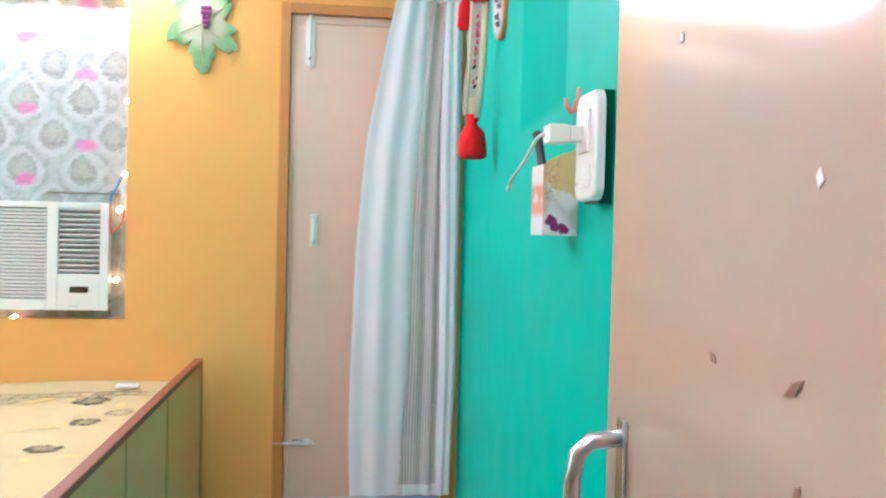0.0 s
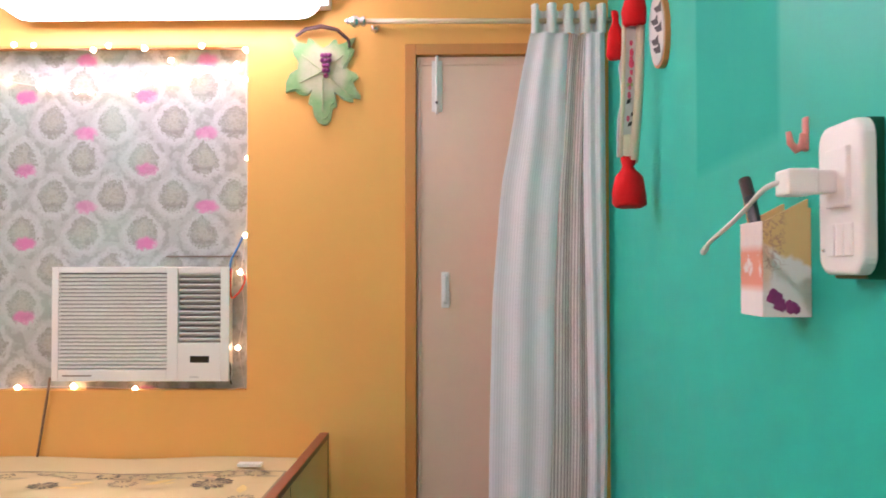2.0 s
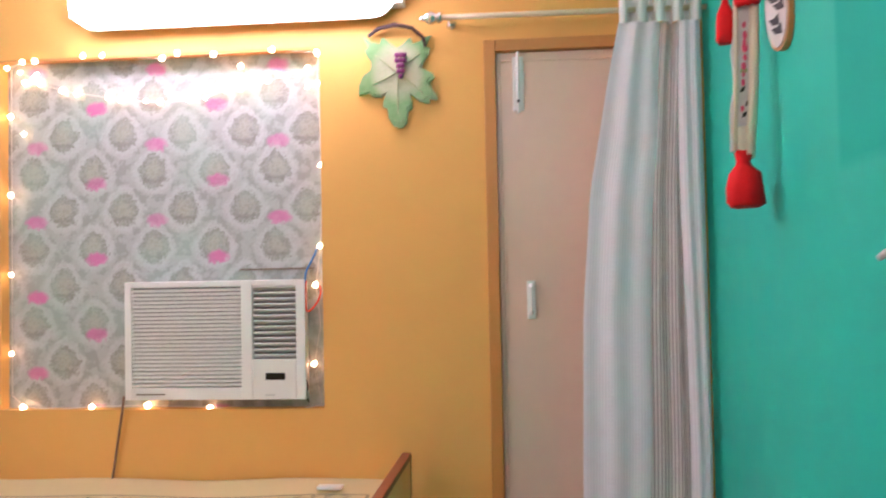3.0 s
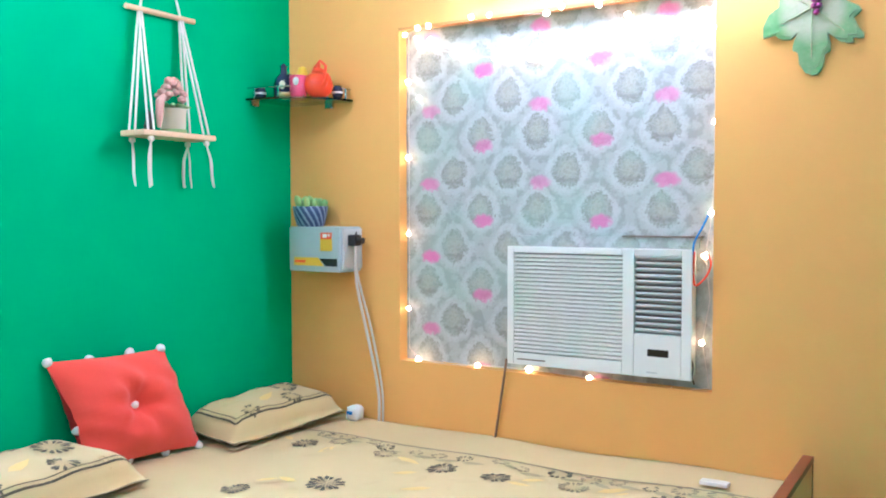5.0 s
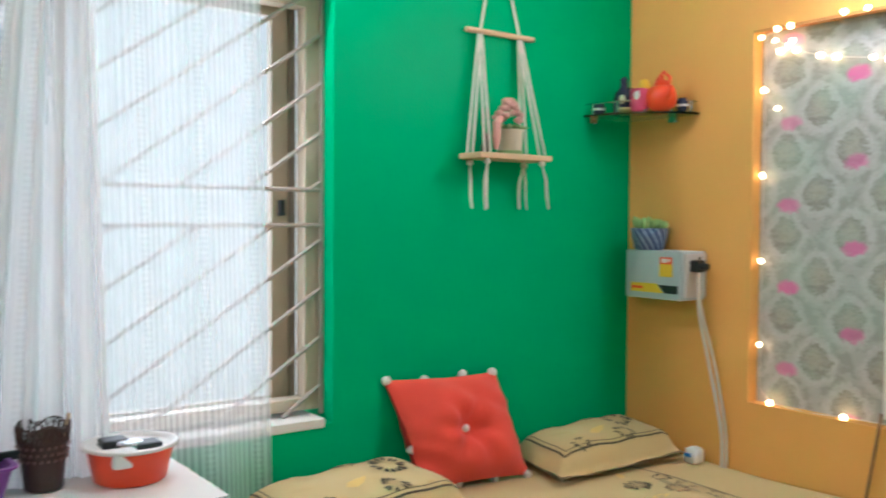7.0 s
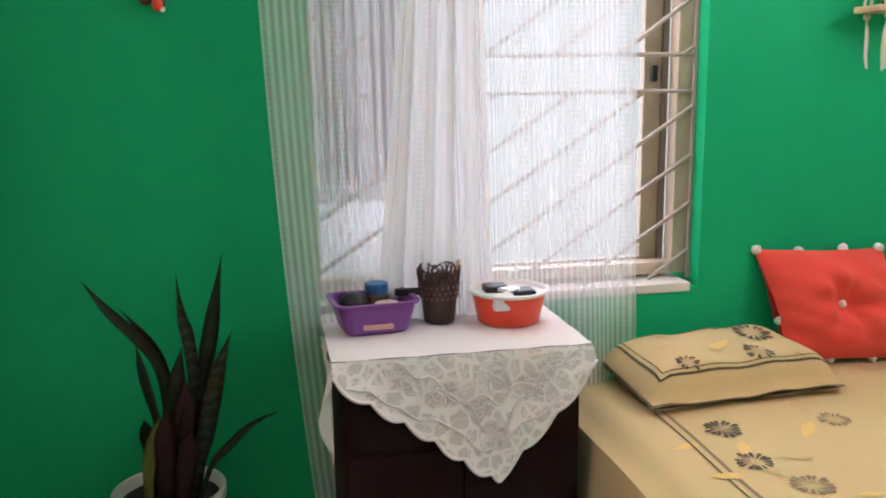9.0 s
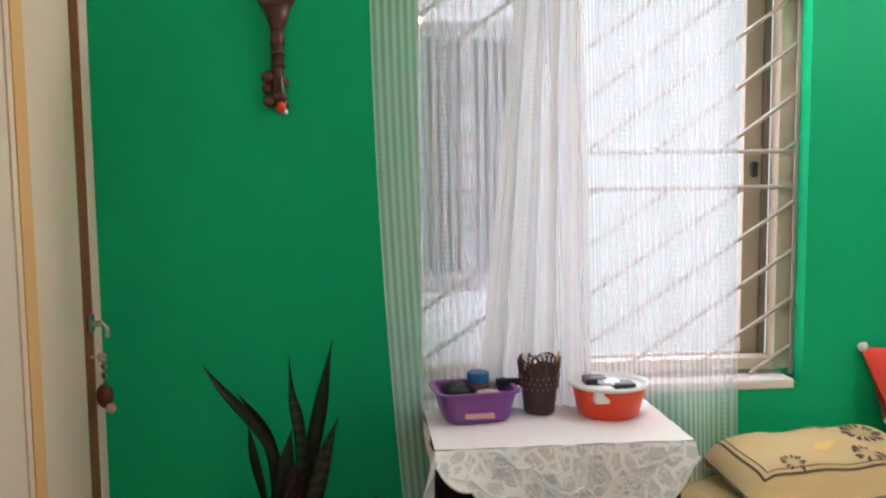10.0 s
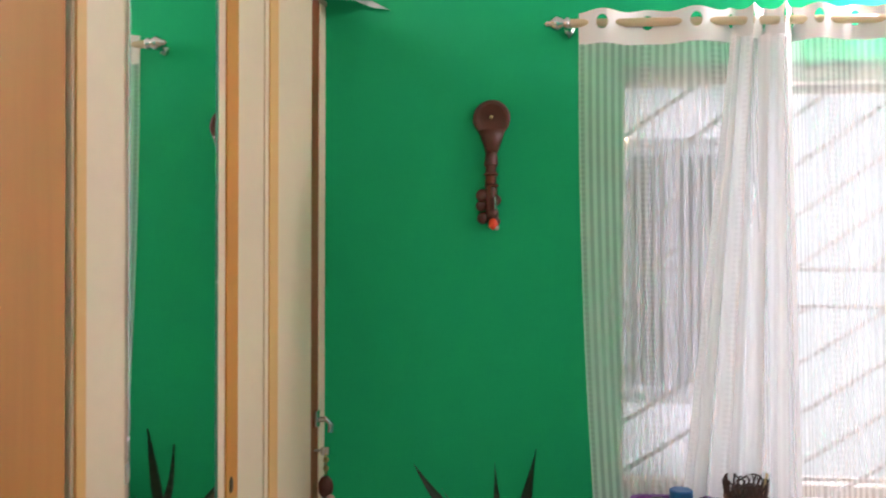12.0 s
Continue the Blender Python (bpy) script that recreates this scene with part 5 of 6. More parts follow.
def printed_pillow(centre, size, turn, label):
    t, surf = pillow("pillow", centre, size, turn, label, "printed pillows on the bed")
    f = lambda a, b, lift: surf(a, b, 1, lift)
    w, d = size
    i1, i2 = 0.046, 0.060
    for ins, wd in ((i1, 0.006), (i2, 0.0035)):
        part("printed_line", line_on(f, [(-w / 2 + ins, -d / 2 + ins), (w / 2 - ins, -d / 2 + ins), (w / 2 - ins, d / 2 - ins), (-w / 2 + ins, d / 2 - ins), (-w / 2 + ins, -d / 2 + ins)], wd), PRINT_DARK, t)
    hem = 0.006
    part("hem_line", line_on(f, [(-w / 2 + hem, -d / 2 + hem), (w / 2 - hem, -d / 2 + hem), (w / 2 - hem, d / 2 - hem)], 0.006), PRINT_DARK, t)
    for a, b, r in ((-0.08, 0.10, 0.062), (-0.19, 0.02, 0.04), (0.14, 0.05, 0.045), (0.17, -0.12, 0.035)):
        part("printed_flower", flower_on(f, a * w / 0.6, b * d / 0.45, r, 14, a * 9, bmesh.new(), inner_r=0.4), PRINT_DARK, t)
        part("flower_heart", flower_on(f, a * w / 0.6, b * d / 0.45, r * 0.6, 9, a * 5, bmesh.new(), inner_r=0.1), PRINT_LIGHT, t)
    for a, b, ln, tr in ((-0.15, -0.10, 0.09, 0.4), (0.05, -0.02, 0.11, 2.0), (-0.02, -0.13, 0.08, 1.0), (0.2, 0.13, 0.06, 0.2)):
        part("printed_leaf", leaf_on(f, a * w / 0.6, b * d / 0.45, ln, tr, bmesh.new()), PRINT_LIGHT if ln < 0.1 else PRINT_YELLOW, t)
    return t


printed_pillow((-2.368, 1.775, 0.534), (0.37, 0.64), pose(0, 0, 0, 0, 5, 4), "mustard printed cotton pillow lying on the bed")
printed_pillow((-2.40, 2.815, 0.536), (0.32, 0.58), pose(0, 0, 0, 2, 5, -5), "mustard printed cotton pillow lying by the corner")
red_c = Vector((-2.495, 2.250, 0.684))
CU, CV = Vector((0.033, 0.445, -0.010)), Vector((-0.107, -0.072, 0.352))
CN = CU.cross(CV).normalized()
red_turn = Matrix((CU.normalized(), CV.normalized(), CN)).transposed().to_4x4()
coral, csurf = pillow("cushion", red_c, (0.447, 0.378), red_turn, "coral velvet tufted cushion with white pompoms, leaning on wall", "", CORAL, 0.105, 0.004)
for a, b in ((-0.213, 0.186), (-0.07, 0.180), (0.085, 0.186), (0.211, 0.187), (0.203, -0.075), (0.212, -0.186), (0.075, -0.180), (-0.07, -0.178), (-0.211, -0.186), (-0.203, -0.05)):
    bm = ball(csurf(a, b, 0), 0.0165, sub=2)
    for v in bm.verts:
        v.co += 0.004 * noise.noise_vector(v.co * 160)
    part("pompom", bm, POMPOM, coral, "fluffy white pompom", True)
part("tuft_button", ball(csurf(0, 0, 1), 0.0155, sub=2), POMPOM, coral, "white pompom button", True)

tagged(part("remote_control", B((-0.765, 2.95, 0.512, -0.68, 2.99, 0.524), bevel=0.004), WHITE_PLASTIC), "white remote control lying on the bedspread", "remote control")
bag = thing("paper_packet", (-2.23, 3.09, 0.53), "crumpled white packet with blue print behind the pillow", "packet")
pk = B((-2.215, 3.075, 0.50, -2.155, 3.135, 0.562), bevel=0.02)
for v in pk.verts:
    v.co += 0.010 * noise.noise_vector(v.co * 40)
part("packet", pk, PAPER, bag, "", True)
part("print_bar", B((-2.20, 3.066, 0.53, -2.175, 3.072, 0.543)), BLUE_WIRE, bag)

# ---- table with lace cloth ----
table = thing("side_table", (-2.33, 0.93, 0), "dark brown wooden chest beside the bed", "table")
TX1 = -2.095
part("tabletop", B((WX + 0.02, 0.605, 0.715, TX1, 1.255, 0.742), bevel=0.004), DARK_WOOD, table)
part("body", B((WX + 0.03, 0.62, 0.03, TX1 - 0.012, 1.24, 0.715), bevel=0.004), DARK_WOOD, table)
part("drawer_front", B((TX1 - 0.012, 0.635, 0.50, TX1 - 0.008, 1.225, 0.70), bevel=0.001), DARK_WOOD, table)
part("door_panel", B((TX1 - 0.012, 0.635, 0.06, TX1 - 0.004, 0.927, 0.485), bevel=0.002), DARK_WOOD, table)
part("door_panel", B((TX1 - 0.012, 0.933, 0.06, TX1 - 0.004, 1.225, 0.485), bevel=0.002), DARK_WOOD, table)

tc = thing("tablecloth", (-2.33, 0.93, 0.745), "white lace-edged tablecloth hanging in a scalloped point", "tablecloth")
part("cloth_top", sheet(12, 16, lambda s, t: (WX + 0.03 + (TX1 + 0.006 - WX - 0.03) * s, 0.60 + 0.665 * t, 0.7455 + 0.0012 * math.sin(20 * s + 31 * t))), WHITE_CLOTH, tc, "", True)


def drop_depth(q):
    """How far the front lace hangs at q of its width, with a scalloped edge."""
    tri = 1 - abs(q - 0.64) / (0.64 if q < 0.64 else 0.36)
    return 0.035 + 0.30 * tri ** 0.92 + 0.020 * abs(math.sin(math.pi * q * 8.2)) * (1 if tri > 0.03 else 0.3)


def lace_front(s, t):
    d = drop_depth(s)
    fold = 0.006 * math.sin(16 * s) * (1 - t)
    return Vector((TX1 + 0.010 + fold + 0.012 * (1 - t), 0.60 + 0.665 * s + 0.012 * (1 - t) * math.sin(7 * s), 0.745 - d * (1 - t)))


lace_ob = part("lace_drop", sheet(90, 18, lace_front), LACE, tc, "scalloped floral lace", True)
edge_pts = [lace_front(k / 90, 0) + Vector((0.001, 0, 0)) for k in range(91)]
part("scalloped_cord", tube(edge_pts, 0.0045, 6), WHITE_CLOTH, tc, "thick white edge cord", True)
for s0, s1, b0, b1 in ((0.05, 0.95, 0.25, 0.25), (0.2, 0.62, 0.95, 0.35), (0.95, 0.62, 0.9, 0.35), (0.4, 0.8, 0.55, 0.7)):
    pts = [lace_front(s0 + (s1 - s0) * k / 24, b0 + (b1 - b0) * k / 24 + 0.05 * math.sin(k * 0.8)) + Vector((0.003, 0, 0)) for k in range(25)]
    part("lace_cord", tube(pts, 0.003, 5), WHITE_CLOTH, tc)
for cs, ct, r in ((0.60, 0.80, 0.05), (0.42, 0.62, 0.04), (0.78, 0.62, 0.04), (0.62, 0.35, 0.045), (0.25, 0.72, 0.035), (0.55, 0.55, 0.03), (0.85, 0.8, 0.03)):
    c = lace_front(cs, ct) + Vector((0.004, 0, 0))
    for k in range(6):
        a = k * math.pi / 3
        loop_pts = [c + Vector((0, r * 0.5 * math.cos(a) + r * 0.42 * math.cos(j * 0.785 + a), r * 0.5 * math.sin(a) + r * 0.42 * math.sin(j * 0.785 + a))) for j in range(9)]
        part("lace_petal", tube(loop_pts, 0.0022, 4), WHITE_CLOTH, tc)
part("side_drop", sheet(10, 8, lambda s, t: (TX1 + 0.01 - 0.30 * s, 0.598 - 0.006 * math.sin(9 * s), 0.745 - (0.245 * (1 - s) ** 1.5 + 0.03) * (1 - t))), LACE, tc, "", True)
part("fold_corner", sheet(8, 8, lambda s, t: (TX1 + 0.012 - 0.02 * s, 0.60 - 0.035 * math.sin(math.pi * s) * (1 - t), 0.745 - (0.06 + 0.19 * s) * (1 - t))), WHITE_CLOTH, tc, "", True)

tz = 0.748
basket = thing("basket", (-2.36, 0.735, tz), "purple plastic basket full of small toiletries", "basket")


def rounded(w, d, r, n=5):
    pts = []
    for cx, cy, a0 in ((w / 2 - r, d / 2 - r, 0), (-w / 2 + r, d / 2 - r, 90), (-w / 2 + r, -d / 2 + r, 180), (w / 2 - r, -d / 2 + r, 270)):
        for k in range(n + 1):
            a = radians(a0 + 90 * k / n)
            pts.append((cx + r * math.cos(a), cy + r * math.sin(a)))
    return pts


def tray(levels, m):
    """A moulded tub: rounded rectangles (width, depth, corner, height) joined in order."""
    bm = bmesh.new()
    rings = [[bm.verts.new(m @ Vector((a, b, h))) for a, b in rounded(w, d, r)] for w, d, r, h in levels]
    for p, q in zip(rings, rings[1:]):
        for k in range(len(p)):
            bm.faces.new((p[k], p[(k + 1) % len(p)], q[(k + 1) % len(p)], q[k]))
    bm.faces.new(rings[0][::-1])
    bm.faces.new(rings[-1])
    bmesh.ops.recalc_face_normals(bm, faces=bm.faces)
    return bm


BM = Matrix.Translation((-2.36, 0.735, tz)) @ pose(0, 0, 0, 0, 0, 6)
part("tub", tray([(0.13, 0.165, 0.03, 0), (0.14, 0.175, 0.03, 0.006), (0.165, 0.215, 0.035, 0.078), (0.185, 0.235, 0.038, 0.081), (0.185, 0.235, 0.038, 0.087), (0.158, 0.208, 0.03, 0.087), (0.135, 0.17, 0.025, 0.008)], BM), PURPLE, basket)
part("label_band", B((-2.276, 0.70, tz + 0.018, -2.273, 0.78, tz + 0.032)), PINK_FLOWER, basket)
jar = thing("jar", (-2.37, 0.755, tz + 0.02), "brown jar with a blue screw cap in the basket", "jar")
part("glass_body", lathe([(0.03, 0.01), (0.034, 0.02), (0.034, 0.085), (0.028, 0.095)], (-2.385, 0.75, tz), 18), BROWN_METAL, jar, "", True)
part("cap", lathe([(0.031, 0.093), (0.032, 0.095), (0.032, 0.118), (0.029, 0.121), (0, 0.121)], (-2.385, 0.75, tz), 20), BLUE, jar, "ribbed blue cap")
tagged(part("cream_tub", lathe([(0.03, 0.01), (0.036, 0.02), (0.036, 0.07), (0.032, 0.078), (0, 0.078)], (-2.325, 0.77, tz), 20), BEIGE_CERAMIC), "round cream cosmetic tub in the basket", "tub")
tagged(part("black_pouch", ball((-2.36, 0.685, tz + 0.075), 0.042, squash=(1, 1, 0.7)), DARK_PLASTIC, smooth=True), "small black pouch in the basket", "pouch")
tagged(part("black_comb", B((-2.39, 0.80, tz + 0.08, -2.375, 0.875, tz + 0.10), bevel=0.003), DARK_PLASTIC), "black comb sticking out of the basket", "comb")

vase = thing("pencil_cup", (-2.385, 0.925, tz), "dark brown metal cup with a pierced leafy rim", "cup")
part("cup", lathe([(0.040, 0), (0.043, 0.004), (0.0555, 0.118), (0.0565, 0.124), (0.0535, 0.124), (0.041, 0.01), (0, 0.008)], (-2.385, 0.925, tz), 28), BROWN_METAL, vase, "", True)
for k in range(26):
    a = 2 * math.pi * k / 26
    hgt = 0.138 + 0.020 * abs(math.cos(2.5 * a))
    r0, r1 = 0.0555, 0.060
    for sgn in (-1, 1):
        pts = [(-2.385 + (r0 + (r1 - r0) * q) * math.cos(a + sgn * 0.22 * q), 0.925 + (r0 + (r1 - r0) * q) * math.sin(a + sgn * 0.22 * q), tz + 0.115 + (hgt - 0.115) * q) for q in (0, 0.35, 0.7, 1)]
        part("rim_leaf", tube(pts, [0.0032, 0.003, 0.0028, 0.002], 4), BROWN_METAL, vase)
rim_ring = [(-2.385 + 0.060 * math.cos(2 * math.pi * k / 60), 0.925 + 0.060 * math.sin(2 * math.pi * k / 60), tz + 0.138 + 0.020 * abs(math.cos(2.5 * 2 * math.pi * k / 60))) for k in range(61)]
part("rim_edge", tube(rim_ring, 0.0028, 5), BROWN_METAL, vase)
for k in range(66):
    a, row = 2 * math.pi * (k % 22 + 0.5 * (k // 22 % 2)) / 22, k // 22
    r, h = 0.0535 + 0.0022 * row, 0.074 + 0.016 * row
    part("pierced_dot", ball((-2.385 + r * math.cos(a), 0.925 + r * math.sin(a), tz + h), 0.0042, sub=1, squash=(0.7, 0.7, 1.2)), BRONZE_LIGHT, vase)
tagged(part("wooden_stick", tube([(-2.40, 0.965, tz + 0.02), (-2.395, 0.985, tz + 0.17)], 0.0055, 6), PALE_WOOD), "pale wooden stick in the cup", "stick")

bowl = thing("plastic_bowl", (-2.345, 1.115, tz), "red plastic bowl with a white lining", "bowl")
part("outer", lathe([(0.080, 0), (0.086, 0.005), (0.100, 0.070), (0.106, 0.085), (0.106, 0.088), (0.100, 0.080), (0.082, 0.022), (0.0, 0.020)], (-2.345, 1.115, tz), 36), RED, bowl, "", True)
part("rim", lathe([(0.104, 0.082), (0.114, 0.086), (0.115, 0.092), (0.104, 0.094), (0.092, 0.07), (0.085, 0.04), (0, 0.036)], (-2.345, 1.115, tz), 36), CERAMIC, bowl, "white rim and lining", True)
for x, y, z, mat, label in ((-2.37, 1.085, 0.10, DARK_PLASTIC, "black box"), (-2.32, 1.15, 0.095, DARK_PLASTIC, "black case")):
    tagged(part("small_case", B((x - 0.03, y - 0.035, tz + z - 0.03, x + 0.03, y + 0.03, tz + z), bevel=0.008), mat), "small black case lying in the red bowl", "case", "cases in the bowl")
tagged(part("steel_tin", lathe([(0.03, 0.05), (0.035, 0.055), (0.035, 0.09), (0.03, 0.097), (0, 0.099)], (-2.33, 1.11, tz), 18), STEEL, smooth=True), "small round steel tin in the red bowl", "tin")
tagged(part("white_packet", B((-2.30, 1.05, tz + 0.05, -2.25, 1.11, tz + 0.093), bevel=0.01), PAPER), "small white packet in the red bowl", "packet")

# ---- snake plant ----
sn = thing("snake_plant", (-2.36, 0.17, 0), "dark snake plant in a white pot before the green wall", "plant")
part("pot", lathe([(0.10, 0), (0.115, 0.01), (0.14, 0.305), (0.15, 0.31), (0.15, 0.338), (0.138, 0.338), (0.132, 0.305), (0, 0.305)], (-2.36, 0.17, 0), 36), CERAMIC, sn, "white plastic pot", True)
part("soil", lathe([(0.134, 0.307), (0.06, 0.315), (0, 0.317)], (-2.36, 0.17, 0), 24), SOIL, sn)


def blade(points, width, mat, depth=0.0, twist=0.0, slim=False):
    """A stiff pointed leaf along (y, z) points before the wall, cupped across, with a thin edge."""
    pts = [Vector((-2.35 + depth, 0.0, 0.0)) + Vector((0.05 * (1 - k / (len(points) - 1)) * twist, y, z)) for k, (y, z) in enumerate(points)]
    bm = bmesh.new()

    def along(t):
        u = t * (len(pts) - 1)
        k = min(int(u), len(pts) - 2)
        a, b, c, d = pts[max(k - 1, 0)], pts[k], pts[k + 1], pts[min(k + 2, len(pts) - 1)]
        q = u - k
        return 0.5 * ((2 * b) + (c - a) * q + (2 * a - 5 * b + 4 * c - d) * q * q + (3 * b - a - 3 * c + d) * q ** 3)

    def f(s, t):
        axis = (along(min(1, t + 0.02)) - along(max(0, t - 0.02))).normalized()
        side = axis.cross(Vector((1, 0.5 * twist, 0.1))).normalized()
        w = width * ((0.62 + 0.38 * smoothstep(0, 0.45, t)) if not slim else (0.5 + 0.5 * smoothstep(0, 0.6, t))) * (1 - smoothstep(0.62, 1.0, t) ** 1.3 * 0.97)
        a = (s - 0.5) * 2
        wave = 0.004 * math.sin(11 * t + 7 * width * 100)
        return along(t) + side * (a * w / 2) + Vector((0.22 * w * a * a + wave * a, 0, 0))

    sheet(4, 22, f, bm)
    bmesh.ops.solidify(bm, geom=list(bm.faces), thickness=0.0035)
    part("leaf", bm, mat, sn, "", True)


z0 = 0.308
for points, w, mat, depth, twist, slim in (
        ([(0.20, z0), (0.19, 0.53), (0.179, 0.678), (0.132, 0.763), (0.051, 0.858), (-0.004, 0.935)], 0.030, LEAF_DARK, 0.02, 0.2, False),
        ([(0.205, z0), (0.197, 0.49), (0.183, 0.65), (0.148, 0.753), (0.076, 0.857)], 0.032, LEAF_RED, 0.0, -0.2, False),
        ([(0.235, z0), (0.246, 0.485), (0.259, 0.655), (0.251, 0.767), (0.238, 0.832), (0.231, 0.945)], 0.032, LEAF_BAND, 0.03, 0.1, False),
        ([(0.23, z0), (0.245, 0.466), (0.274, 0.626), (0.298, 0.737), (0.322, 0.856), (0.346, 0.978)], 0.042, LEAF_DARK, 0.0, -0.2, False),
        ([(0.24, z0), (0.258, 0.437), (0.283, 0.521), (0.32, 0.671), (0.36, 0.780)], 0.046, LEAF_BAND, 0.04, 0.3, False),
        ([(0.25, z0), (0.289, 0.425), (0.34, 0.479), (0.396, 0.529), (0.466, 0.556)], 0.022, LEAF_DARK, 0.06, 0.3, True),
        ([(0.125, z0), (0.133, 0.435), (0.149, 0.501), (0.168, 0.568)], 0.034, LEAF_LIGHT, 0.06, 0.0, False),
        ([(0.18, z0), (0.188, 0.47), (0.212, 0.63), (0.236, 0.752)], 0.050, LEAF_DARK, 0.05, 0.1, False),
        ([(0.17, z0), (0.154, 0.51), (0.126, 0.653), (0.111, 0.757)], 0.024, LEAF_DARK, -0.02, 0.0, True),
        ([(0.20, z0), (0.215, 0.46), (0.232, 0.58), (0.240, 0.665)], 0.056, LEAF_RED, 0.06, -0.1, False),
        ([(0.23, z0), (0.250, 0.45), (0.278, 0.56), (0.290, 0.625)], 0.050, LEAF_RED, 0.03, 0.2, False),
        ([(0.17, z0), (0.176, 0.43), (0.180, 0.52), (0.190, 0.585)], 0.050, LEAF_RED, 0.07, 0.0, False),
        ([(0.215, z0), (0.225, 0.41), (0.238, 0.48), (0.250, 0.53)], 0.052, LEAF_RED, 0.08, 0.1, False),
        ([(0.15, z0), (0.142, 0.42), (0.128, 0.50), (0.120, 0.545)], 0.040, LEAF_DARK, 0.0, 0.2, False)):
    blade(points, w, mat, depth, twist, slim)

# ---- key-shaped wall holder ----
key = thing("key_holder", (WX, 0.2, 1.80), "carved dark brown key-shaped wall ornament", "wall ornament")
part("bow", lathe([(0.018, 0), (0.052, 0.004), (0.058, 0.012), (0.052, 0.024), (0.040, 0.020), (0.034, 0.016), (0, 0.015)], (WX, 0.203, 1.942), 28, turn=pose(0, 0, 0, 0, 90, 0)), KEY_BROWN, key, "", True)
part("bow_taper", tube([(WX + 0.012, 0.203, 1.905), (WX + 0.012, 0.205, 1.86), (WX + 0.012, 0.203, 1.83)], [0.042, 0.026, 0.017], 12), KEY_BROWN, key, "", True)
part("shaft", tube([(WX + 0.014, 0.203, 1.84), (WX + 0.014, 0.203, 1.80), (WX + 0.014, 0.202, 1.79), (WX + 0.014, 0.202, 1.70), (WX + 0.014, 0.202, 1.63)], [0.017, 0.022, 0.016, 0.019, 0.017], 12), KEY_BROWN, key, "", True)
for z in (1.80, 1.77, 1.735):
    part("shaft_ring", lathe([(0.016, -0.006), (0.024, 0), (0.016, 0.006)], (WX + 0.014, 0.203, z), 14), KEY_BROWN, key)
for y, z, r in ((0.175, 1.705, 0.020), (0.172, 1.672, 0.017), (0.178, 1.635, 0.019), (0.216, 1.69, 0.018), (0.205, 1.65, 0.022), (0.215, 1.625, 0.017)):
    part("carved_boss", ball((WX + 0.018, y, z), r, sub=2, squash=(0.7, 1, 1)), KEY_BROWN, key, "", True)
part("hook", tube([(WX + 0.03, 0.215, 1.70), (WX + 0.045, 0.217, 1.68), (WX + 0.04, 0.219, 1.66)], 0.004), STEEL, key)
part("red_charm", ball((WX + 0.03, 0.21, 1.617), 0.015, squash=(0.8, 1, 1.2)), RED, key)
part("pin", ball((WX + 0.024, 0.203, 1.945), 0.006, sub=1), BRASS, key)
part("white_charm", ball((WX + 0.03, 0.222, 1.605), 0.008, sub=1), CERAMIC, key)

# ---- wardrobe ----
wd = thing("wardrobe", (-1.6, -0.6, 0), "cream gloss wardrobe with ochre beading and a mirror door", "wardrobe")
FY = -0.322
part("carcass", B((WX + 0.004, -0.825, 0, -0.76, FY - 0.115, 2.298)), CREAM_PAINT, wd)
part("end_stile", B((WX + 0.004, FY - 0.024, 0, -2.50, FY, 2.30), bevel=0.003), CREAM_PAINT, wd)
part("brown_reveal", B((-2.50, FY - 0.024, 0.05, -2.41, FY - 0.003, 2.30)), BROWN_WOOD, wd, "exposed red-brown wood")
d_far = part("door", B((-2.41, FY - 0.024, 0.05, -1.980, FY, 2.30), bevel=0.003), CREAM_PAINT, wd)
part("beading", B((-2.075, FY, 0.06, -2.005, FY + 0.004, 2.29), bevel=0.0018), OCHRE_LIGHT, d_far)
part("gap", B((-1.980, FY - 0.02, 0.05, -1.968, FY - 0.006, 2.30)), OCHRE, wd)
d_mid = part("door", B((-1.968, FY - 0.024, 0.05, -1.672, FY, 2.30), bevel=0.003), CREAM_PAINT, wd)
part("beading", B((-1.778, FY, 0.06, -1.708, FY + 0.005, 2.29), bevel=0.002), OCHRE, d_mid)
AJAR = Matrix.Translation((-1.672, FY, 0)) @ pose(0, 0, 0, 0, 0, -5.0) @ Matrix.Translation((1.672, -FY, 0))


def ajar(bm):
    bmesh.ops.transform(bm, matrix=AJAR, verts=bm.verts)
    return bm


m_door = part("mirror_door", ajar(B((-1.672, FY - 0.024, 0.05, -1.169, FY, 2.30), bevel=0.003)), CREAM_PAINT, wd, "mirror door pushed slightly inward")
part("mirror", ajar(B((-1.650, FY + 0.0004, 0.25, -1.324, FY + 0.004, 2.29))), MIRROR, m_door, "tall mirror glass")
part("mirror_edge", ajar(B((-1.657, FY, 0.25, -1.651, FY + 0.006, 2.29))), STEEL, m_door)
part("mirror_edge", ajar(B((-1.323, FY, 0.25, -1.317, FY + 0.006, 2.29))), STEEL, m_door)
part("beading", ajar(B((-1.198, FY, 0.06, -1.172, FY + 0.006, 2.29), bevel=0.002)), OCHRE_LIGHT, m_door)
part("wood_door", B((-1.163, FY - 0.10, 0.05, -0.70, FY - 0.050, 2.30), bevel=0.003), TAN_WOOD, wd, "tan wood-grain door")
part("end_panel", B((-0.76, -0.825, 0, -0.70, FY - 0.12, 2.30), bevel=0.003), TAN_WOOD, wd)
part("cornice", B((WX + 0.004, -0.825, 2.302, -0.70, FY + 0.004, 2.317), bevel=0.003), CREAM_PAINT, wd)
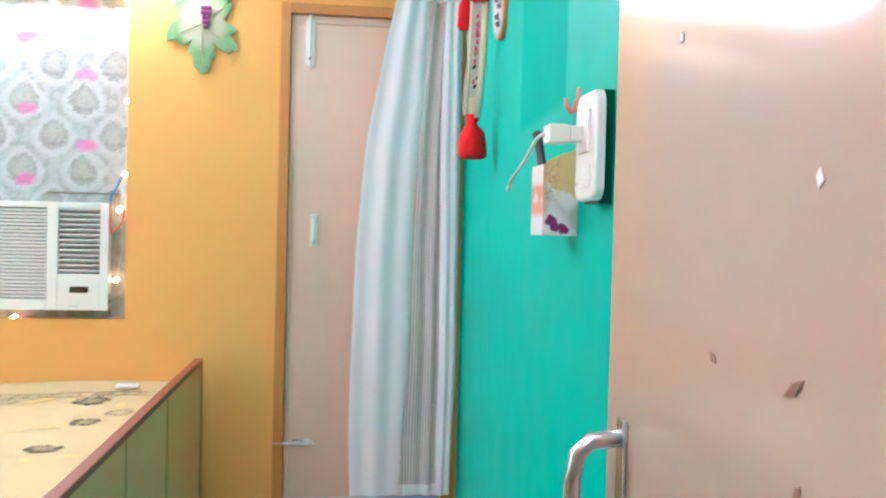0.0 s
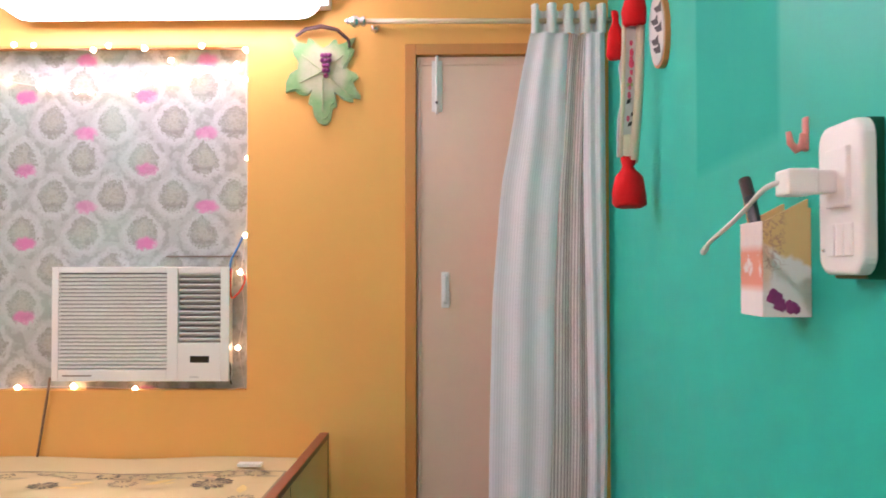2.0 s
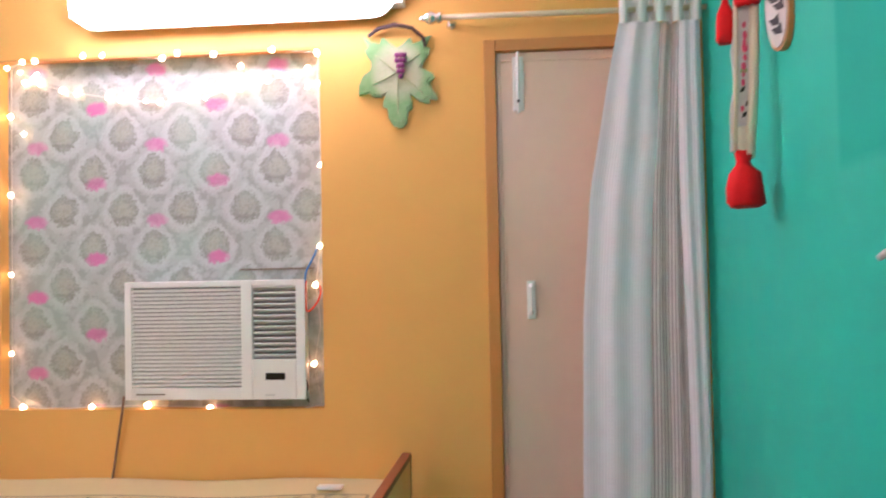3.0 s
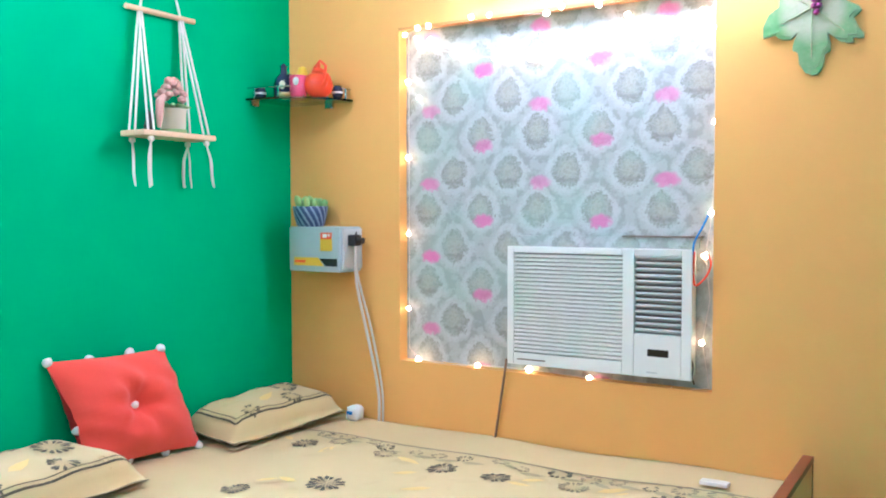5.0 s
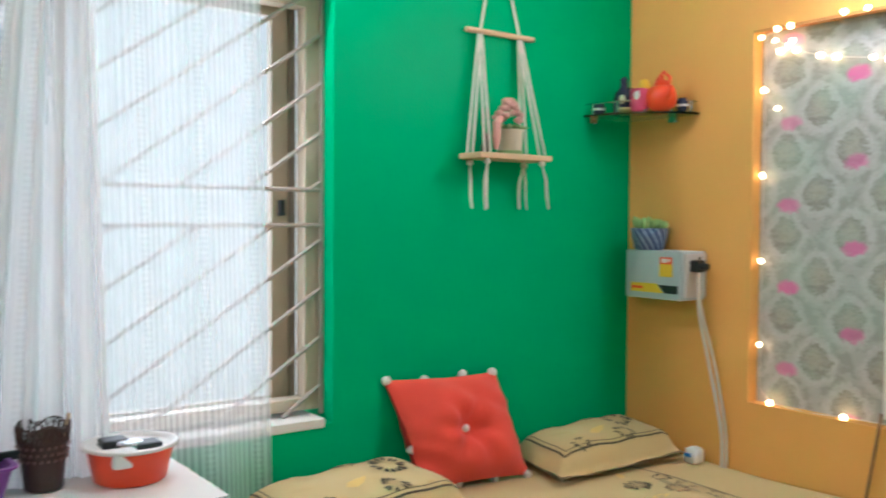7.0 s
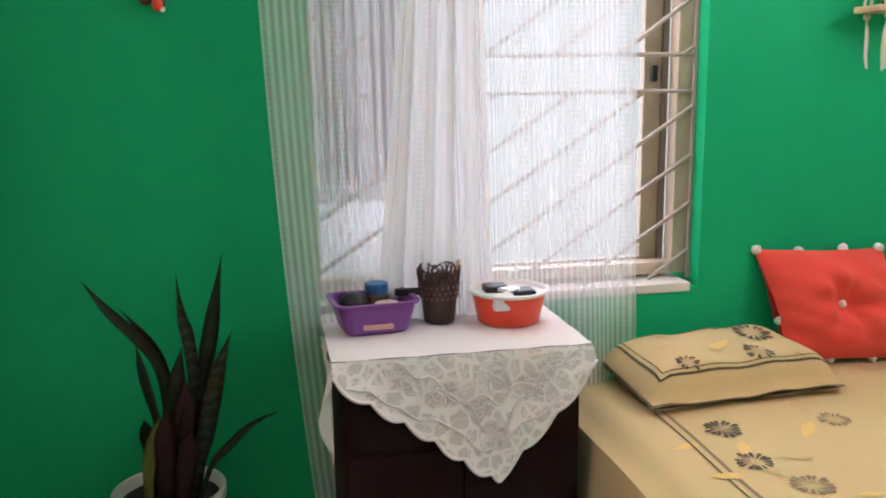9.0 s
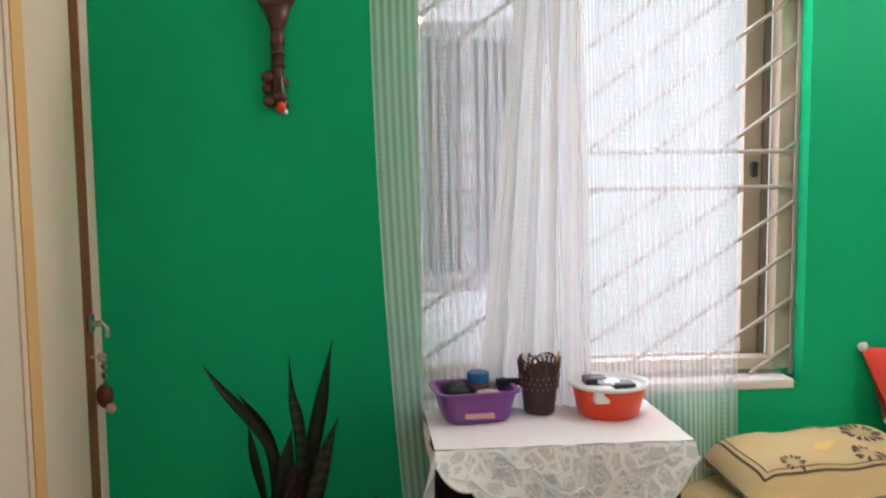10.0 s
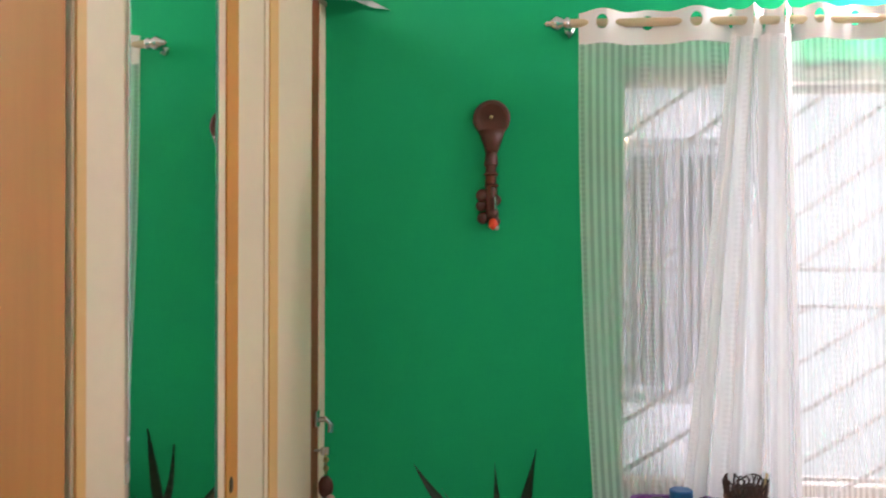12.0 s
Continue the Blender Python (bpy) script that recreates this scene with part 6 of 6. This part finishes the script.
part("keyhole", ball((-1.735, FY + 0.005, 1.02), 0.012, squash=(1, 0.3, 1.6)), BROWN_METAL, wd)
lock = part("lock", B((-2.47, FY - 0.003, 1.0, -2.44, FY + 0.012, 1.05), bevel=0.004), STEEL, wd, "steel cupboard lock")
part("handle", tube([(-2.455, FY, 1.02), (-2.455, FY + 0.035, 1.025), (-2.455, FY + 0.05, 1.01), (-2.455, FY + 0.048, 0.985)], 0.009, 10), STEEL, lock, "curved steel handle")
kr = thing("key_bunch", (-2.44, FY + 0.03, 0.85), "keys with a brown fob hanging from wardrobe lock", "keys")
part("key", B((-2.458, FY - 0.002, 0.925, -2.452, FY + 0.03, 0.932), (-2.46, FY + 0.02, 0.915, -2.45, FY + 0.045, 0.94), bevel=0.002), STEEL, kr)
for k in range(5):
    part("chain_link", lathe([(0.006, -0.0018), (0.009, 0), (0.006, 0.0018), (0.006, -0.0018)], (-2.452, FY + 0.035, 0.915 - 0.013 * k), 10, turn=pose(0, 0, 0, 90, 0, 90 * (k % 2))), BRASS, kr)
part("fob", ball((-2.45, FY + 0.035, 0.82), 0.030, squash=(0.7, 0.8, 1.2)), KEY_BROWN, kr, "brown carved fob", True)
part("fob_bead", ball((-2.43, FY + 0.055, 0.79), 0.014), PINK_FLOWER, kr)
sheet_bm = sheet(14, 8, lambda s, t: (-2.568 + 0.16 * s, FY - 0.25 + (0.455 - 0.16 * s) * t, 2.325 + 0.004 * math.sin(9 * s + 2) - 0.012 * smoothstep(0.5, 0.9, t) - 0.030 * smoothstep(0.90, 1.0, t) * (1 - 0.5 * s)))
bmesh.ops.solidify(sheet_bm, geom=list(sheet_bm.faces), thickness=0.003)
tagged(part("white_cloth", sheet_bm, PAPER, smooth=True), "folded white paper overhanging the wardrobe top", "paper")

# ---- things on the teal wall ----
sb = thing("switch_board", (0.48, 0.89, 1.285), "white rounded switch board on a dark green wall box", "switch board")
part("wall_box", B((0.460, 0.840, 1.192, 0.50, 0.925, 1.368), bevel=0.004), BOX_GREEN, sb, "dark green glossy back box")


def on_east(y, z, x):
    """Local axes: along the wall away from the doorway, up, and out into the room."""
    return Matrix.Translation((x, y, z)) @ Matrix(((0, 0, -1, 0), (1, 0, 0, 0), (0, 1, 0, 0), (0, 0, 0, 1)))


def round_rect(w, hgt, r, n=6):
    pts = []
    for cx, cy, a0 in ((w / 2 - r, hgt / 2 - r, 0), (-w / 2 + r, hgt / 2 - r, 90), (-w / 2 + r, -hgt / 2 + r, 180), (w / 2 - r, -hgt / 2 + r, 270)):
        for q in range(n + 1):
            a = math.radians(a0 + 90 * q / n)
            pts.append((cx + r * math.cos(a), cy + r * math.sin(a)))
    return pts


EM_SB = on_east(0.878, 1.282, 0.462)
face = bmesh.new()
steps = [(0.0, 0.0), (0.0, 0.010), (0.0007, 0.0128), (0.0018, 0.0142), (0.0035, 0.0153), (0.006, 0.016)]
rings = [[face.verts.new(EM_SB @ Vector((a, b, out))) for a, b in round_rect(0.112 - 2 * inset, 0.170 - 2 * inset, 0.024 - inset)] for inset, out in steps]
for lower, upper in zip(rings, rings[1:]):
    for k in range(len(lower)):
        face.faces.new((lower[k], lower[(k + 1) % len(lower)], upper[(k + 1) % len(lower)], upper[k]))
face.faces.new(rings[0][::-1])
face.faces.new(rings[-1])
part("plate", face, WHITE_PLASTIC, sb)
for k in range(3):
    part("rocker", B((0.4435, 0.842 + 0.022 * k, 1.218, 0.447, 0.860 + 0.022 * k, 1.254), bevel=0.0015), WHITE_PLASTIC, sb)
part("socket", B((0.4405, 0.846, 1.272, 0.447, 0.900, 1.338), bevel=0.002), WHITE_PLASTIC, sb)
part("screw", ball((0.446, 0.918, 1.225), 0.0025, sub=1), STEEL, sb)
ad = thing("charger", (0.43, 0.885, 1.30), "white phone charger plugged into the switch board", "charger")
part("pin_block", B((0.418, 0.868, 1.288, 0.441, 0.896, 1.314), bevel=0.003), WHITE_PLASTIC, ad)
part("charger_body", B((0.385, 0.862, 1.286, 0.418, 0.904, 1.315), bevel=0.003), WHITE_PLASTIC, ad)
charge = cable("charging_cable", [(0.387, 0.89, 1.302), (0.380, 0.925, 1.297), (0.385, 1.02, 1.276), (0.388, 1.10, 1.260), (0.392, 1.19, 1.244), (0.396, 1.225, 1.236)], 0.0032, CABLE_WHITE, "white charging cable looped over the painted box")
charge_end = tagged(part("cable_plug", tube([(0.396, 1.225, 1.236), (0.399, 1.252, 1.230)], 0.005, 8), CABLE_WHITE), "white plug at the end of the cable", "plug")


def painted_box():
    """Whitewashed wood with loose painted flower patches."""
    m = Mat("hand_painted_wood", (0.74, 0.72, 0.70), 0.6)
    pos = m.coord("World")
    x, y, z = m.split(pos)
    n, n2 = m.noise(pos, 30, 3), m.noise(pos, 75, 3)
    m.mix((z + x * 0.5 + (n - 0.5) * 0.05).above(1.452, 0.004) * 0.9, (0.66, 0.44, 0.14))
    streak = (x * -1 + (n - 0.5) * 0.02).above(-0.4365, 0.003) * z.above(1.18, 0.01)
    m.mix(streak * 0.55, (0.70, 0.42, 0.20))
    flower = ((n2 - 0.5).op("ABSOLUTE") * -1).above(-0.025, 0.01) * z.above(1.20, 0.015) * ((x * -1).above(-0.455, 0.006))
    m.mix(flower * 0.7, (0.40, 0.20, 0.16))
    front = (x * -1).above(-0.4262, 0.0004)
    m.mix(front * 0.8, (0.76, 0.70, 0.68))
    patch = z.above(1.178, 0.006) * ((z * -1).above(-1.232, 0.006)) * n.above(0.42, 0.04)
    m.mix(front * patch * 0.85, (0.72, 0.20, 0.09))
    return m.mat


BOXP = painted_box()
pb = thing("painted_box", (0.455, 1.11, 1.14), "hand-painted wooden wall box with grapes, holding small things", "box")
part("front", B((0.425, 1.065, 1.14, 0.430, 1.155, 1.268), bevel=0.0012), BOXP, pb)
part("back", B((0.486, 1.065, 1.14, 0.506, 1.155, 1.285)), BOXP, pb)
side_outline = [(0.430, 1.14), (0.486, 1.14), (0.486, 1.297), (0.430, 1.268)]
for y in (1.071, 1.155):
    part("side", plate(side_outline, Matrix.Translation((0, y, 0)) @ pose(0, 0, 0, 90, 0, 0), 0.006), BOXP, pb)
part("bottom", B((0.430, 1.071, 1.14, 0.486, 1.149, 1.146)), BOXP, pb)
for x, z in ((0.439, 1.172), (0.446, 1.167), (0.441, 1.163), (0.449, 1.160), (0.445, 1.155), (0.451, 1.153), (0.460, 1.157), (0.466, 1.154), (0.462, 1.150), (0.469, 1.150), (0.436, 1.165)):
    part("painted_grape", ball((x, 1.0648, z), 0.0068, sub=1, squash=(1, 0.25, 1)), GRAPE, pb)
mk = thing("marker", (0.443, 1.11, 1.15), "black marker with bronze cap standing in the box", "marker")
part("barrel", tube([(0.450, 1.10, 1.148), (0.438, 1.125, 1.262), (0.434, 1.14, 1.305)], 0.0085, 12), DARK_PLASTIC, mk)
part("cap", tube([(0.434, 1.14, 1.305), (0.431, 1.152, 1.332)], 0.009, 12), BROWN_METAL, mk, "dull bronze cap")
mk2 = thing("pen", (0.45, 1.135, 1.15), "tan wooden pen standing in the box", "pen")
part("barrel", tube([(0.455, 1.13, 1.148), (0.430, 1.150, 1.325)], 0.006, 8), TAN_WOOD, mk2)

hk = thing("wall_hook", (0.49, 1.075, 1.36), "pink plastic adhesive wall hook", "hook")
part("hook_plate", B((0.486, 1.068, 1.362, 0.50, 1.084, 1.408), bevel=0.003), PINK, hk)
part("hook_arm", tube([(0.487, 1.076, 1.385), (0.484, 1.076, 1.369), (0.476, 1.076, 1.364), (0.468, 1.076, 1.373), (0.4655, 1.076, 1.388)], [0.006, 0.0065, 0.006, 0.005, 0.0035], 10), PINK, hk, "", True)

wh = thing("felt_wall_hanging", (EX, 2.2, 1.36), "felt wall hanging with red bags and a cream printed strip", "wall hanging")
hy = 2.20
strip_outline = [(0.456, 1.50), (0.506, 1.495), (0.513, 1.58), (0.510, 1.66), (0.522, 1.74), (0.524, 1.86), (0.472, 1.87), (0.474, 1.79), (0.463, 1.74), (0.470, 1.66), (0.458, 1.60)]
part("strip", plate(strip_outline, Matrix.Translation((0, hy + 0.006, 0)) @ pose(0, 0, 0, 90, 0, 0), 0.012), GREY_PRINT, wh, "printed cloth strip")
part("edge_roll", tube([(0.464, hy - 0.004, 1.50), (0.472, hy - 0.004, 1.66), (0.477, hy - 0.004, 1.88)], 0.006, 8), CREAM_FELT, wh, "cream padded edge", True)
part("stick", tube([(0.498, hy - 0.012, 1.49), (0.512, hy - 0.012, 1.66), (0.520, hy - 0.012, 1.90)], 0.0115, 8), CREAM_FELT, wh, "cream padded stick", True)
for z, r in ((1.775, 0.008), (1.757, 0.007), (1.70, 0.008), (1.683, 0.006), (1.662, 0.007), (1.60, 0.006)):
    part("red_mark", ball((0.489 + 0.06 * (z - 1.68), hy - 0.008, z), r, squash=(0.7, 0.3, 1.4)), HOT_PINK, wh)
part("strip_foot", B((0.470, hy - 0.012, 1.48, 0.512, hy + 0.012, 1.56), bevel=0.010), CREAM_FELT, wh)
for z, r in ((1.80, 0.006), (1.745, 0.009), (1.722, 0.006)):
    part("red_mark", ball((0.494, hy - 0.008, z), r, squash=(0.8, 0.3, 1.3)), HOT_PINK, wh)
for z, x in ((1.645, 0.486), (1.612, 0.497), (1.585, 0.489)):
    part("dark_mark", plate([(-0.006, -0.007), (0.004, -0.003), (0.007, 0.009), (-0.003, 0.005)], Matrix.Translation((x, hy - 0.0062, z)) @ pose(0, 0, 0, 90, 0, 0), 0.002), BLACK_PRINT, wh)
part("green_mark", B((0.482, hy - 0.009, 1.685, 0.498, hy - 0.005, 1.695)), GREEN_GLAZE, wh)


def felt_bag(x, y, z, r, h):
    bm = lathe([(0, h * 0.03), (r * 0.72, 0), (r, h * 0.07), (r * 1.02, h * 0.34), (r * 0.84, h * 0.58), (r * 0.44, h * 0.73), (r * 0.36, h * 0.79), (r * 0.50, h * 0.90), (r * 0.44, h), (0, h * 0.97)], (x, y, z), 18)
    for v in bm.verts:
        v.co += 0.006 * noise.noise_vector(v.co * 28)
    return bm


part("felt_bag", felt_bag(0.487, hy, 1.365, 0.044, 0.138), RED_FELT, wh, "red gathered felt bag", True)
part("felt_bag", felt_bag(0.502, hy - 0.012, 1.842, 0.031, 0.125), RED_FELT, wh, "red gathered felt bag", True)
part("felt_bag", felt_bag(0.456, hy + 0.02, 1.765, 0.021, 0.125), RED_FELT, wh, "red gathered felt bag", True)
part("hanging_string", tube([(0.515, hy, 1.96), (EX - 0.004, hy, 2.03)], 0.002, 5), ROPE, wh)
oval = [(0.088 * math.cos(2 * math.pi * k / 24) + 0.02 * math.sin(2 * math.pi * k / 24), 0.098 * math.sin(2 * math.pi * k / 24)) for k in range(24)]
OV = on_east(2.075, 1.80, east_x(2.075) - 0.002)
part("oval_board", plate(oval, OV, 0.014), TAN_WOOD, wh, "brown-edged oval board")
part("oval_face", plate([(a * 0.9, b * 0.92) for a, b in oval], OV @ Matrix.Translation((0, 0, 0.014)), 0.003), GREY_PRINT, wh, "pale printed face")
for k, (a, b) in enumerate(((-0.02, 0.045), (0.015, 0.022), (-0.025, -0.005), (0.01, -0.03), (-0.01, -0.055))):
    part("oval_mark", plate([(-0.04, -0.012), (0.012, -0.002), (0.042, 0.018), (-0.008, 0.010), (-0.03, 0.014)], OV @ Matrix.Translation((a, b, 0.017)), 0.001), BLACK_PRINT, wh)


def settle(k, eye, obs):
    """Brings things onto the slanting wall: scaled by k about the point eye."""
    m = Matrix.Translation(eye) @ Matrix.Scale(k, 4) @ Matrix.Translation(-Vector(eye))
    for ob in obs:
        ob.matrix_basis = m @ ob.matrix_basis


pq = thing("wall_plaque", (EX, 1.82, 1.9), "cream moulded shield-shaped wall plaque", "wall ornament")
shield = [(0, -0.10), (0.06, -0.085), (0.12, -0.02), (0.15, 0.06), (0.15, 0.17), (0, 0.20), (-0.15, 0.17), (-0.15, 0.06), (-0.10, -0.05), (-0.06, -0.085)]
SM = Matrix.Translation((EX, 1.80, 2.0)) @ Matrix(((0, 0, -1, 0), (-1, 0, 0, 0), (0, 1, 0, 0), (0, 0, 0, 1)))
part("shield", plate(shield, SM, 0.035), CREAM_FELT, pq)
part("raised_face", plate([(a * 0.8, b * 0.8 + 0.01) for a, b in shield], SM @ Matrix.Translation((0, 0, 0.035)), 0.012), BEIGE_CERAMIC, pq)
settle(0.87, (0.033, -0.164, 1.205), [pq])
for ob in wh.children:
    if not ob.name.startswith("oval"):
        ob.location.x -= 0.02
